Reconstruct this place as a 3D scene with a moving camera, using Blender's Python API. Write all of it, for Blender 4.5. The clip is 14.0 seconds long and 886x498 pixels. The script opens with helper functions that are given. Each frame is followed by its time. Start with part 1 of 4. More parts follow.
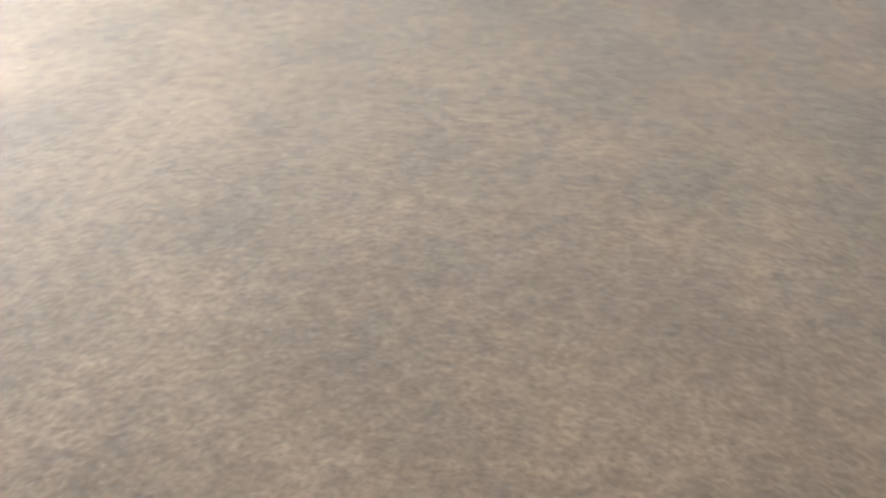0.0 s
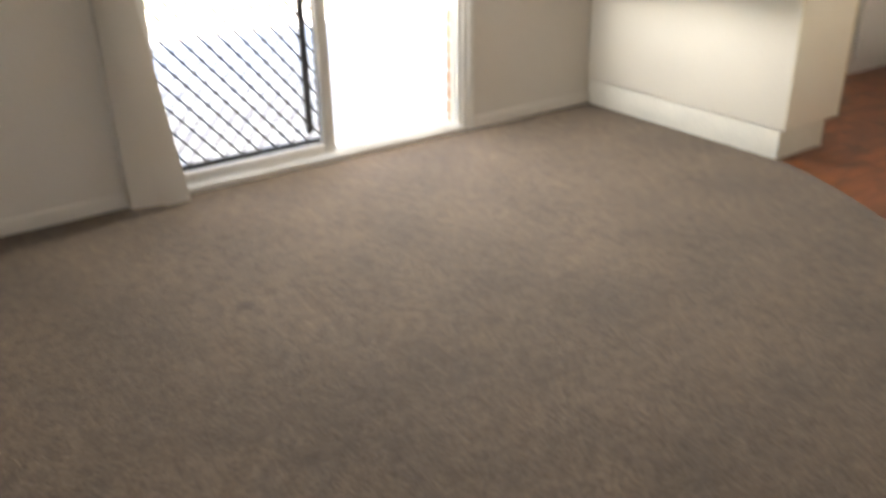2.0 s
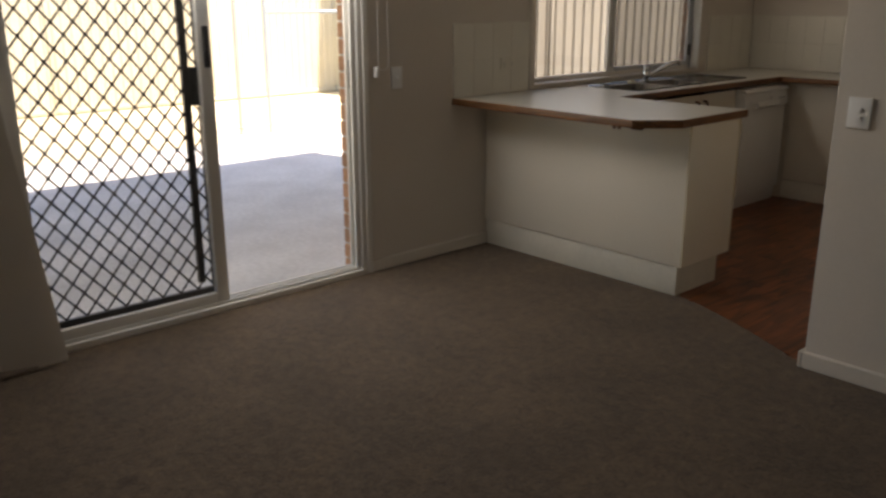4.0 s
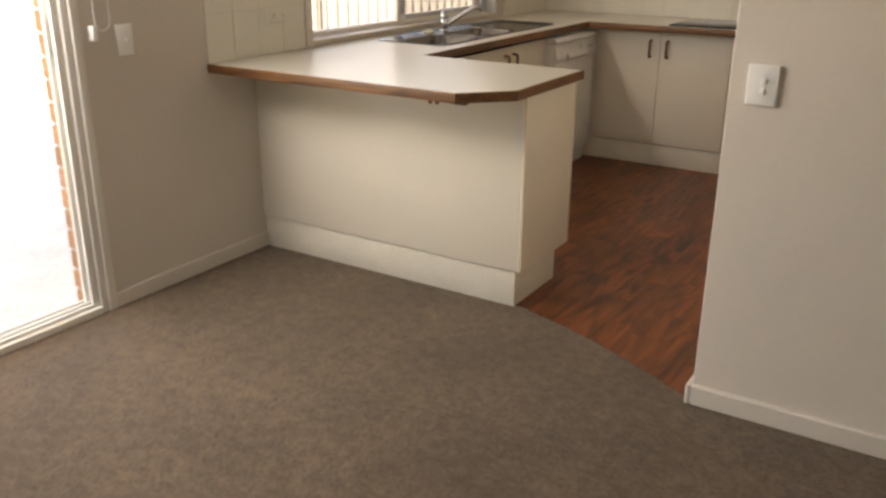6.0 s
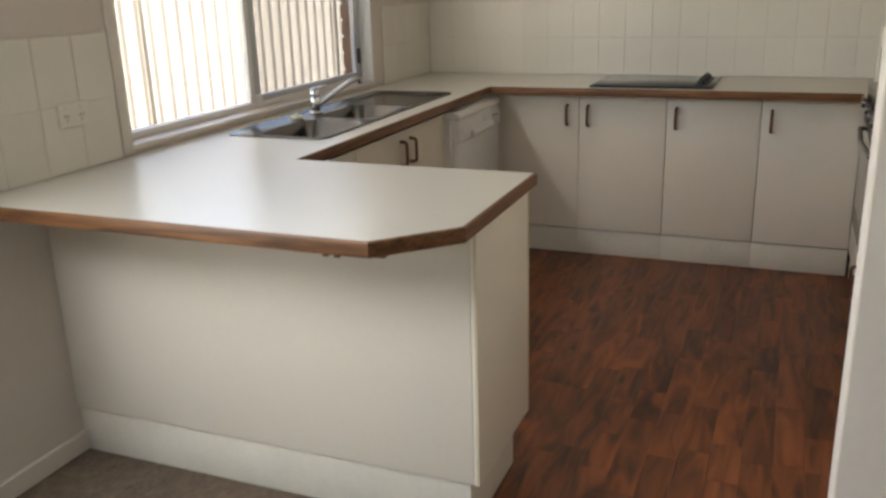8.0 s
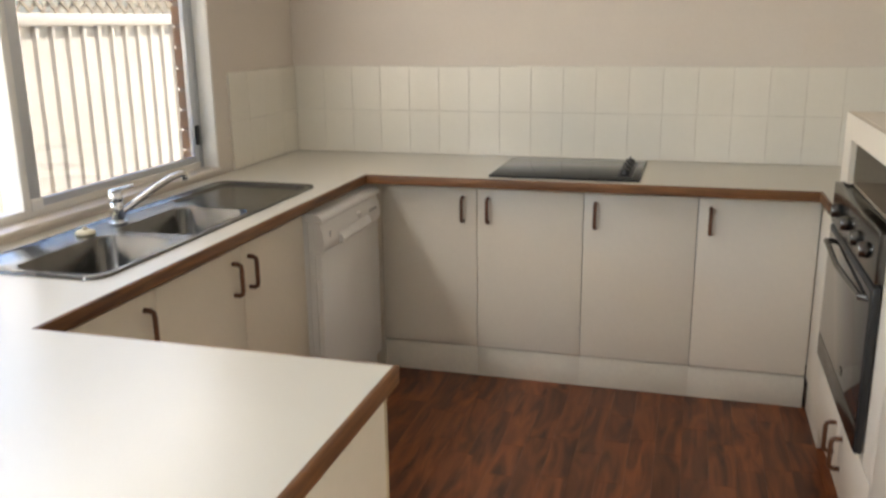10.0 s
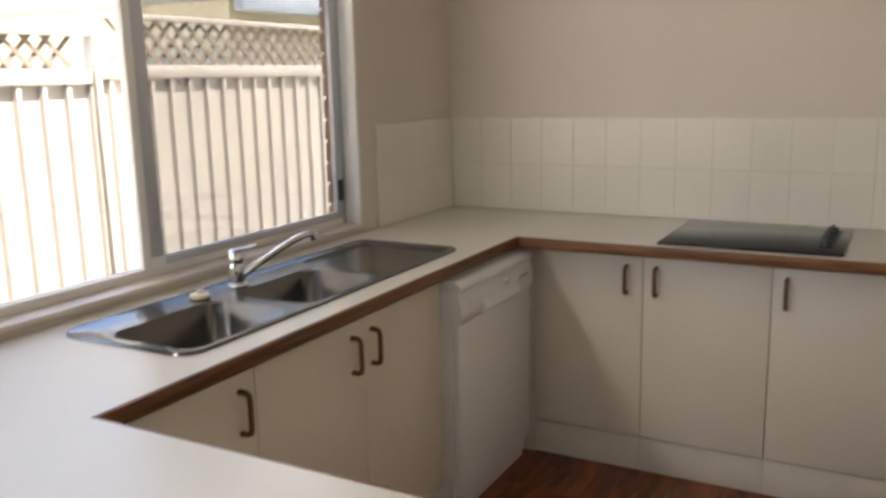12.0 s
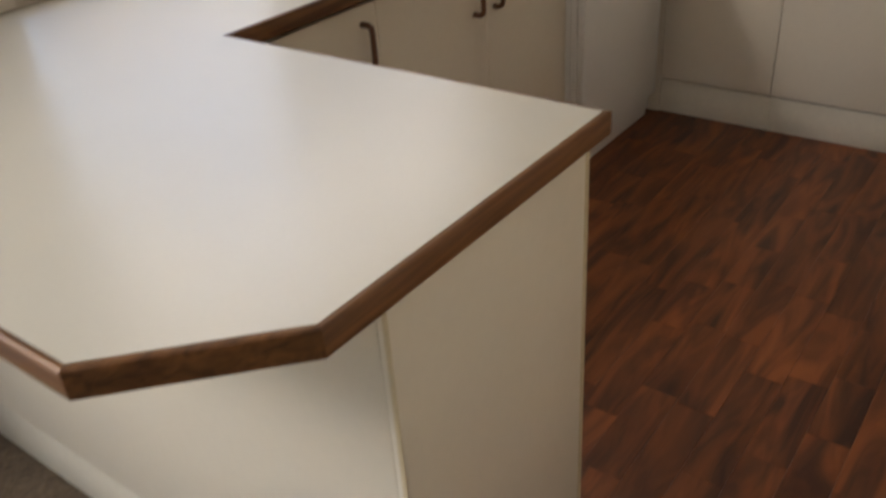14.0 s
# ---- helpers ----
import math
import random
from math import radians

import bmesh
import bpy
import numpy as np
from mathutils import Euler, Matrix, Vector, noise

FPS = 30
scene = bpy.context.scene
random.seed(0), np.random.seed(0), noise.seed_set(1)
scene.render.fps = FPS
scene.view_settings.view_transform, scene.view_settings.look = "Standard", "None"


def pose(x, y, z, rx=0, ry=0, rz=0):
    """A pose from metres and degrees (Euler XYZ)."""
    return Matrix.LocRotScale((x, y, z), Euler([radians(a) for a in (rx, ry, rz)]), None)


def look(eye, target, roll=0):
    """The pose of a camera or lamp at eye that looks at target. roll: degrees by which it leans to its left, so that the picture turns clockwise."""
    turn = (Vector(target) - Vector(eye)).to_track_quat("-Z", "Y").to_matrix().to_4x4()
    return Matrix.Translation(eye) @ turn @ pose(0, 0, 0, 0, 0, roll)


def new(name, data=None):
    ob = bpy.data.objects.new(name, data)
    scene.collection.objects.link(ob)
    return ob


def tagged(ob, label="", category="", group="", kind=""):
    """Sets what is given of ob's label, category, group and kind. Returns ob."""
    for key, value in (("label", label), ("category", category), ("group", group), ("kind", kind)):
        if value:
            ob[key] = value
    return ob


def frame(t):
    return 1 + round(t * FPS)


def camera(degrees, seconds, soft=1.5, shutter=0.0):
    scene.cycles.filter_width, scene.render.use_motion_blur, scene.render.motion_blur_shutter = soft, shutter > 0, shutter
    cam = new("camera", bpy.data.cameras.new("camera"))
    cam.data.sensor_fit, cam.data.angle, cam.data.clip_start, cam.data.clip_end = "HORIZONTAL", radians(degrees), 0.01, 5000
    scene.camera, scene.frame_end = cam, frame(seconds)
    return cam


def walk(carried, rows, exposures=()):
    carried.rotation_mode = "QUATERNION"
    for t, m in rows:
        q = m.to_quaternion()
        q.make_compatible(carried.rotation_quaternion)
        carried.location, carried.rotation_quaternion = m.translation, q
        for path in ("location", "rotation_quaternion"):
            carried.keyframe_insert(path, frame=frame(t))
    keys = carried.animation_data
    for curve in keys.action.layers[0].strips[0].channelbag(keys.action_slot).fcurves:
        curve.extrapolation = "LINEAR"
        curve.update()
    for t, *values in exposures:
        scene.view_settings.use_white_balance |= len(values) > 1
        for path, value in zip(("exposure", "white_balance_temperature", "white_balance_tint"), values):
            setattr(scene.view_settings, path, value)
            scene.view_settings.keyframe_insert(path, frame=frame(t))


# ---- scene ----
cam = camera(54.6, 14.0, soft=2.5, shutter=0.5)
PATH = [
    (1, (3.595, -3.719, 1.296), (2.675, -2.362, 0.15), -0.0),
    (1.5, (3.726, -3.671, 1.395), (2.452, -2.515, 0.375), -1.4),
    (2, (3.724, -3.672, 1.439), (2.237, -2.639, 0.59), -0.9),
    (2.2, (3.737, -3.709, 1.449), (2.18, -2.707, 0.693), -1.0),
    (4.3, (3.511, -3.543, 1.45), (2.145, -2.2, 0.876), 0.5),
    (4.5, (3.448, -3.45, 1.437), (2.14, -2.068, 0.821), 1.2),
    (5, (3.266, -3.23, 1.445), (2.006, -1.824, 0.785), 0.2),
    (5.5, (3.05, -3.01, 1.433), (1.886, -1.533, 0.751), 1.1),
    (6, (2.799, -2.858, 1.439), (1.805, -1.269, 0.742), 0.4),
    (6.5, (2.587, -2.59, 1.439), (1.598, -0.99, 0.758), -0.7),
    (7, (2.364, -2.377, 1.442), (1.408, -0.738, 0.811), -1.3),
    (7.5, (2.159, -2.142, 1.453), (1.407, -0.4, 0.821), -1.7),
    (8, (2.056, -1.856, 1.441), (1.329, -0.093, 0.839), -1.7),
    (8.5, (1.969, -1.601, 1.444), (1.345, 0.206, 0.857), 0.2),
    (9, (1.868, -1.343, 1.459), (1.372, 0.504, 0.876), -1.5),
    (11.5, (1.894, -0.521, 1.534), (1.086, 1.272, 1.166), -0.4),
    (12, (1.854, -0.497, 1.487), (0.914, 1.225, 1.094), -1.3),
    (12.5, (1.889, -0.485, 1.457), (0.889, 1.146, 0.875), -2.1),
    (13, (1.89, -0.473, 1.423), (0.92, 1.099, 0.657), -2.7),
    (13.5, (1.886, -0.484, 1.395), (0.86, 0.965, 0.474), -3.7),
    (14, (1.885, -0.537, 1.37), (0.823, 0.801, 0.329), -4.3),
]
START = [(0.0, pose(3.57, -3.80, 1.27, 53.0, 0.5, 11.5)), (0.5, pose(3.58, -3.78, 1.28, 53.3, -0.2, 24.3))]
EXPOSURES = [(0.0, 5.65, 6150, 8), (0.5, 5.4, 5900, 3), (1.0, 5.15, 5900, 6), (1.5, 4.75, 6300, 8), (2.0, 3.8, 7100, 13), (2.2, 3.15, 7150, 13),
             (3.2, 1.95, 7650, 16), (4.3, 1.35, 7800, 18), (4.5, 1.5, 8000, 21), (5.0, 2.55, 8750, 19), (5.5, 2.65, 8450, 17), (6.0, 3.05, 8200, 18),
             (6.5, 3.55, 7100, 15), (7.0, 3.25, 6800, 14), (7.5, 3.15, 6650, 14), (8.0, 3.0, 6850, 13), (8.5, 3.05, 6850, 14), (9.0, 3.2, 7150, 13),
             (11.5, 3.8, 6250, 16), (12.0, 3.05, 6950, 17), (12.5, 2.4, 6700, 16), (13.0, 2.6, 7250, 15), (14.0, 2.85, 7350, 16)]
walk(cam, START + [(t, look(eye, target, roll)) for t, eye, target, roll in PATH], EXPOSURES)

# ---- world, sun, window light and fill lamps ----
world = bpy.data.worlds.new("sky")
scene.world = world
world.use_nodes = True
wn = world.node_tree
sky = wn.nodes.new("ShaderNodeTexSky")
sky.sky_type, sky.sun_disc = "NISHITA", False
sky.sun_elevation, sky.sun_rotation = radians(70), radians(80)
wn.links.new(sky.outputs["Color"], wn.nodes["Background"].inputs["Color"])
wn.nodes["Background"].inputs["Strength"].default_value = 0.15
sun = new("sun", bpy.data.lights.new("sun", "SUN"))
sun.data.energy, sun.data.angle, sun.data.color = 5.0, radians(0.5), (1.0, 0.95, 0.87)
sun.matrix_world = look((10 * math.cos(radians(70)), 0.88, 10 * math.sin(radians(70))), (0, 0, 0))


def area_light(name, eye, target, w, h, power, colour):
    lamp = new(name, bpy.data.lights.new(name, "AREA"))
    lamp.data.shape, lamp.data.size, lamp.data.size_y = "RECTANGLE", w, h
    lamp.data.energy, lamp.data.color = power, colour
    lamp.matrix_world = look(eye, target)


# unseen south window, added together with this lamp as fill
area_light("south_fill_light", (3.7, -6.55, 1.5), (2.6, 0, 1.2), 0.8, 0.9, 0.5, (0.84, 0.91, 1.0))
# the hall has no opening; this lamp is added fill
area_light("hall_fill_light", (4.35, 1.5, 1.4), (3.6, -3, 1.0), 0.9, 1.3, 0.3, (1.0, 0.97, 0.92))

area_light("kitchen_window_daylight", (-0.03, 1.32, 1.93), (0.97, 1.32, 1.92), 1.7, 0.2, 1.3, (1.0, 0.98, 0.95))
area_light("door_daylight", (-0.03, -1.55, 1.84), (0.97, -1.45, 0.9), 1.2, 0.3, 6.5, (0.82, 0.91, 1.0))


# ---- materials ----
def mat(name, colour, rough=0.6, metal=0.0, vary=0.06, scale=3.0, grain=60.0, bump=0.0, bump_scale=200.0, coat=0.0, island=0.0, emit=0.0):
    """Base colour with variation at two scales, and fine relief."""
    m = bpy.data.materials.new(name)
    m.use_nodes = True
    nt = m.node_tree
    N, L = nt.nodes, nt.links
    b = N["Principled BSDF"]
    b.inputs["Roughness"].default_value, b.inputs["Metallic"].default_value = rough, metal
    b.inputs["Coat Weight"].default_value = coat
    geo = N.new("ShaderNodeNewGeometry")
    fac = None
    for sc, amount in ((scale, vary), (grain, vary * 0.6)):
        n = N.new("ShaderNodeTexNoise")
        n.inputs["Scale"].default_value, n.inputs["Detail"].default_value = sc, 4
        L.new(geo.outputs["Position"], n.inputs["Vector"])
        r = N.new("ShaderNodeMapRange")
        r.inputs["From Min"].default_value, r.inputs["From Max"].default_value = 0.3, 0.7
        r.inputs["To Min"].default_value, r.inputs["To Max"].default_value = 1 - amount, 1 + amount
        L.new(n.outputs["Fac"], r.inputs["Value"])
        if fac is None:
            fac = r.outputs["Result"]
        else:
            mul = N.new("ShaderNodeMath")
            mul.operation = "MULTIPLY"
            L.new(fac, mul.inputs[0]), L.new(r.outputs["Result"], mul.inputs[1])
            fac = mul.outputs[0]
    if island:
        oi = N.new("ShaderNodeObjectInfo")
        r = N.new("ShaderNodeMapRange")
        r.inputs["To Min"].default_value, r.inputs["To Max"].default_value = 1 - island, 1 + island
        L.new(oi.outputs["Random"], r.inputs["Value"])
        mul = N.new("ShaderNodeMath")
        mul.operation = "MULTIPLY"
        L.new(fac, mul.inputs[0]), L.new(r.outputs["Result"], mul.inputs[1])
        fac = mul.outputs[0]
    hsv = N.new("ShaderNodeHueSaturation")
    hsv.inputs["Color"].default_value = (*colour, 1)
    L.new(fac, hsv.inputs["Value"])
    L.new(hsv.outputs["Color"], b.inputs["Base Color"])
    if bump:
        n = N.new("ShaderNodeTexNoise")
        n.inputs["Scale"].default_value, n.inputs["Detail"].default_value = bump_scale, 3
        L.new(geo.outputs["Position"], n.inputs["Vector"])
        bp = N.new("ShaderNodeBump")
        bp.inputs["Strength"].default_value, bp.inputs["Distance"].default_value = bump, 0.004
        L.new(n.outputs["Fac"], bp.inputs["Height"])
        L.new(bp.outputs["Normal"], b.inputs["Normal"])
    return m


def wood_mat(name, dark, light, rough, along="y", stretch=14.0, vary=0.0, scale=2.2):
    """Streaky timber grain along one axis; each piece differs."""
    m = bpy.data.materials.new(name)
    m.use_nodes = True
    nt = m.node_tree
    N, L = nt.nodes, nt.links
    b = N["Principled BSDF"]
    b.inputs["Roughness"].default_value = rough
    geo, oi = N.new("ShaderNodeNewGeometry"), N.new("ShaderNodeObjectInfo")
    mp = N.new("ShaderNodeMapping")
    mp.inputs["Scale"].default_value = {"x": (1, stretch, stretch), "y": (stretch, 1, stretch), "z": (stretch, stretch, 1)}[along]
    L.new(geo.outputs["Position"], mp.inputs["Vector"])
    off = N.new("ShaderNodeVectorMath")
    off.operation = "ADD"
    sc = N.new("ShaderNodeMath")
    sc.operation = "MULTIPLY"
    sc.inputs[1].default_value = 37.0
    L.new(oi.outputs["Random"], sc.inputs[0])
    L.new(mp.outputs["Vector"], off.inputs[0]), L.new(sc.outputs[0], off.inputs[1])
    n = N.new("ShaderNodeTexNoise")
    n.inputs["Scale"].default_value, n.inputs["Detail"].default_value, n.inputs["Distortion"].default_value = scale, 6, 1.2
    L.new(off.outputs[0], n.inputs["Vector"])
    ramp = N.new("ShaderNodeValToRGB")
    ramp.color_ramp.elements[0].position, ramp.color_ramp.elements[1].position = 0.32, 0.7
    ramp.color_ramp.elements[0].color, ramp.color_ramp.elements[1].color = (*dark, 1), (*light, 1)
    L.new(n.outputs["Fac"], ramp.inputs["Fac"])
    hsv = N.new("ShaderNodeHueSaturation")
    L.new(ramp.outputs["Color"], hsv.inputs["Color"])
    r = N.new("ShaderNodeMapRange")
    r.inputs["To Min"].default_value, r.inputs["To Max"].default_value = 1 - vary, 1 + vary
    L.new(oi.outputs["Random"], r.inputs["Value"])
    L.new(r.outputs["Result"], hsv.inputs["Value"])
    L.new(hsv.outputs["Color"], b.inputs["Base Color"])
    bp = N.new("ShaderNodeBump")
    bp.inputs["Strength"].default_value, bp.inputs["Distance"].default_value = 0.12, 0.002
    L.new(n.outputs["Fac"], bp.inputs["Height"])
    L.new(bp.outputs["Normal"], b.inputs["Normal"])
    return m


def carpet_mat():
    """Cut-pile carpet: tufts, brushed patches and a few stains."""
    m = bpy.data.materials.new("taupe carpet")
    m.use_nodes = True
    nt = m.node_tree
    N, L = nt.nodes, nt.links
    b = N["Principled BSDF"]
    b.inputs["Roughness"].default_value = 0.95
    b.inputs["Sheen Weight"].default_value = 0.12
    b.inputs["Sheen Roughness"].default_value = 0.5
    geo = N.new("ShaderNodeNewGeometry")
    tuft = N.new("ShaderNodeTexNoise")
    tuft.inputs["Scale"].default_value, tuft.inputs["Detail"].default_value, tuft.inputs["Roughness"].default_value = 62, 4, 0.75
    clump = N.new("ShaderNodeTexNoise")
    clump.inputs["Scale"].default_value, clump.inputs["Detail"].default_value = 20, 4
    patch = N.new("ShaderNodeTexNoise")
    patch.inputs["Scale"].default_value, patch.inputs["Detail"].default_value = 2.4, 5
    for n in (tuft, clump, patch):
        L.new(geo.outputs["Position"], n.inputs["Vector"])
    fac = None
    for n, a in ((tuft, 0.42), (clump, 0.22), (patch, 0.18)):
        r = N.new("ShaderNodeMapRange")
        r.inputs["From Min"].default_value, r.inputs["From Max"].default_value = 0.3, 0.7
        r.inputs["To Min"].default_value, r.inputs["To Max"].default_value = 1 - a, 1 + a
        L.new(n.outputs["Fac"], r.inputs["Value"])
        if fac is None:
            fac = r.outputs["Result"]
        else:
            mul = N.new("ShaderNodeMath")
            mul.operation = "MULTIPLY"
            L.new(fac, mul.inputs[0]), L.new(r.outputs["Result"], mul.inputs[1])
            fac = mul.outputs[0]
    # small dark stains
    for sx, sy, rad, depth in ((1.76, -2.11, 0.035, 0.22), (1.17, -2.74, 0.03, 0.4), (2.05, -2.93, 0.028, 0.4), (1.55, -1.2, 0.05, 0.15), (2.6, -1.7, 0.05, 0.12)):
        d = N.new("ShaderNodeVectorMath")
        d.operation = "DISTANCE"
        d.inputs[1].default_value = (sx, sy, 0.0)
        L.new(geo.outputs["Position"], d.inputs[0])
        r = N.new("ShaderNodeMapRange")
        r.interpolation_type = "SMOOTHSTEP"
        r.inputs["From Min"].default_value, r.inputs["From Max"].default_value = rad * 0.2, rad * 1.6
        r.inputs["To Min"].default_value, r.inputs["To Max"].default_value = 1 - depth, 1
        L.new(d.outputs["Value"], r.inputs["Value"])
        mul = N.new("ShaderNodeMath")
        mul.operation = "MULTIPLY"
        L.new(fac, mul.inputs[0]), L.new(r.outputs["Result"], mul.inputs[1])
        fac = mul.outputs[0]
    hsv = N.new("ShaderNodeHueSaturation")
    hsv.inputs["Color"].default_value = (0.122, 0.081, 0.048, 1)
    L.new(fac, hsv.inputs["Value"])
    L.new(hsv.outputs["Color"], b.inputs["Base Color"])
    bp = N.new("ShaderNodeBump")
    bp.inputs["Strength"].default_value, bp.inputs["Distance"].default_value = 0.9, 0.008
    L.new(tuft.outputs["Fac"], bp.inputs["Height"])
    L.new(bp.outputs["Normal"], b.inputs["Normal"])
    return m


def glass_mat(name, tint=(1, 1, 1), clear=0.9):
    m = bpy.data.materials.new(name)
    m.use_nodes = True
    nt = m.node_tree
    N, L = nt.nodes, nt.links
    out = N["Material Output"]
    tr, gl, mix = N.new("ShaderNodeBsdfTransparent"), N.new("ShaderNodeBsdfGlossy"), N.new("ShaderNodeMixShader")
    tr.inputs["Color"].default_value = (*[c * clear for c in tint], 1)
    gl.inputs["Roughness"].default_value = 0.02
    lw, pw, ad = N.new("ShaderNodeLayerWeight"), N.new("ShaderNodeMath"), N.new("ShaderNodeMath")
    lw.inputs["Blend"].default_value = 0.3
    pw.operation, ad.operation = "POWER", "MULTIPLY_ADD"
    pw.inputs[1].default_value, ad.inputs[1].default_value, ad.inputs[2].default_value = 4.0, 0.5, 0.03
    L.new(lw.outputs["Facing"], pw.inputs[0]), L.new(pw.outputs[0], ad.inputs[0])
    L.new(ad.outputs[0], mix.inputs[0]), L.new(tr.outputs[0], mix.inputs[1]), L.new(gl.outputs[0], mix.inputs[2])
    L.new(mix.outputs[0], out.inputs["Surface"])
    return m


CARPET = carpet_mat()
WALL = mat("warm off-white wall paint", (0.66, 0.595, 0.52), 0.7, vary=0.025, scale=1.5, bump=0.08, bump_scale=300)
CEIL = mat("white ceiling paint", (0.82, 0.8, 0.77), 0.8, vary=0.02)
TRIM = mat("cream gloss trim paint", (0.70, 0.64, 0.56), 0.4, vary=0.03, scale=4)
LAMINATE = mat("cream cabinet laminate", (0.77, 0.70, 0.585), 0.42, vary=0.02, scale=2, bump=0.05, bump_scale=500)
KICK = mat("cream kickboard laminate", (0.72, 0.67, 0.565), 0.45, vary=0.05, scale=5)
TAN = mat("tan edge tape", (0.62, 0.52, 0.34), 0.5)
# dark base colour stands in for shade inside the cabinets and niche
CARCASS = mat("shade-darkened cabinet board", (0.26, 0.21, 0.15), 0.6)
WORKTOP = mat("cream laminate worktop", (0.60, 0.57, 0.485), 0.3, vary=0.02, scale=3, grain=150, bump=0.06, bump_scale=700)
TIMBER_X = wood_mat("stained timber edging along x", (0.085, 0.034, 0.012), (0.25, 0.106, 0.035), 0.4, "x", 18, 0.05, 3)
TIMBER_Y = wood_mat("stained timber edging along y", (0.085, 0.034, 0.012), (0.25, 0.106, 0.035), 0.4, "y", 18, 0.05, 3)
HANDLE = wood_mat("brown timber handle", (0.09, 0.035, 0.016), (0.2, 0.08, 0.035), 0.4, "z", 10, 0.12, 5)
PLANK = wood_mat("red-brown timber-look plank", (0.052, 0.0125, 0.0045), (0.29, 0.083, 0.023), 0.34, "y", 6, 0.2, 2.6)
SUBFLOOR = mat("dark floor joint", (0.085, 0.026, 0.011), 0.7)
TILE = mat("glossy cream wall tile", (0.76, 0.72, 0.63), 0.22, vary=0.015, island=0.02)
TILECREAM = mat("cream outlet plastic", (0.72, 0.68, 0.58), 0.35, vary=0.01)
GROUT = mat("grey-cream grout", (0.68, 0.64, 0.56), 0.85)
STEEL = mat("brushed stainless steel", (0.165, 0.162, 0.155), 0.22, 1.0, vary=0.05, scale=6, grain=120, bump=0.03, bump_scale=400)
CHROME = mat("polished chrome", (0.75, 0.75, 0.76), 0.08, 1.0, vary=0.01)
BLACKGLASS = mat("black ceramic glass", (0.012, 0.012, 0.013), 0.06, vary=0.01)
BLACKGLASS.node_tree.nodes["Principled BSDF"].inputs["Specular IOR Level"].default_value = 0.12
OVENGLASS = mat("dark oven glass", (0.03, 0.028, 0.026), 0.08, vary=0.01, coat=0.5)
BLACK = mat("black plastic", (0.02, 0.02, 0.02), 0.4, vary=0.05)
WHITEGOODS = mat("white appliance enamel", (0.84, 0.83, 0.8), 0.3, vary=0.012)
PLASTIC = mat("white switch plastic", (0.84, 0.83, 0.8), 0.3, vary=0.01)
GREYPLASTIC = mat("pale grey plastic", (0.45, 0.45, 0.44), 0.4)
WINALU = mat("silver window aluminium", (0.58, 0.6, 0.62), 0.38, 0.45, vary=0.03)
DOORALU = mat("white powder-coated aluminium", (0.78, 0.75, 0.69), 0.4, vary=0.02)
SCREENALU = mat("dark bronze screen frame", (0.055, 0.05, 0.045), 0.45, vary=0.08)
GLASS = glass_mat("clear window glass")
FLYSCREEN = glass_mat("grey flyscreen cloth", (0.95, 0.95, 0.95), 0.66)
BRICK = mat("orange-brown brick", (0.36, 0.19, 0.105), 0.9, vary=0.15, scale=20, bump=0.5, bump_scale=60, island=0.15)
MORTAR = mat("grey mortar", (0.4, 0.38, 0.34), 0.95)
CONCRETE = mat("pale grey patio concrete", (0.56, 0.555, 0.545), 0.8, vary=0.16, scale=1.6, grain=30, bump=0.3, bump_scale=80)
SAND = mat("sunlit sandy ground", (0.62, 0.55, 0.40), 0.95, vary=0.12, scale=1.0, grain=20, bump=0.3, bump_scale=60)
# cream dimmed so that the sunlit side fence does not blow out
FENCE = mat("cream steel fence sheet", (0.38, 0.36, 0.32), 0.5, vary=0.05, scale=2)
# the same cream lightened: the yard's sun glare is put into its colour
LIT_CREAM = mat("sun-lightened cream sheet", (0.62, 0.58, 0.46), 0.5, vary=0.05, scale=2)
LATTICE = mat("weathered brown lattice", (0.2, 0.165, 0.125), 0.8, vary=0.12, scale=8)
ROOF = mat("blue-grey steel roofing", (0.32, 0.36, 0.38), 0.5, vary=0.06)
BLIND = mat("beige blind fabric", (0.62, 0.56, 0.48), 0.8, vary=0.03, grain=150, bump=0.15, bump_scale=500)
CREAMSOAP = mat("cream soap", (0.75, 0.68, 0.5), 0.5)


# ---- building helpers ----
def box(x0, x1, y0, y1, z0, z1, bev=0.0, bm=None, seg=2):
    bm = bm or bmesh.new()
    made = bmesh.ops.create_cube(bm, size=1.0, matrix=Matrix.Translation(((x0 + x1) / 2, (y0 + y1) / 2, (z0 + z1) / 2)) @ Matrix.Diagonal((x1 - x0, y1 - y0, z1 - z0, 1)))
    if bev:
        edges = list({e for v in made["verts"] for e in v.link_edges})
        bmesh.ops.bevel(bm, geom=edges, offset=bev, segments=seg, profile=0.5, affect="EDGES")
    return bm


def cyl(p, q, r, r2=None, bm=None, seg=20, bev=0.0):
    """A rod from p to q."""
    bm = bm or bmesh.new()
    p, q = Vector(p), Vector(q)
    m = Matrix.Translation((p + q) / 2) @ (q - p).to_track_quat("Z", "Y").to_matrix().to_4x4()
    made = bmesh.ops.create_cone(bm, cap_ends=True, segments=seg, radius1=r, radius2=r if r2 is None else r2, depth=(q - p).length, matrix=m)
    if bev:
        edges = [e for e in {e for v in made["verts"] for e in v.link_edges} if any(len(f.verts) > 4 for f in e.link_faces)]
        bmesh.ops.bevel(bm, geom=edges, offset=bev, segments=2, profile=0.5, affect="EDGES")
    return bm


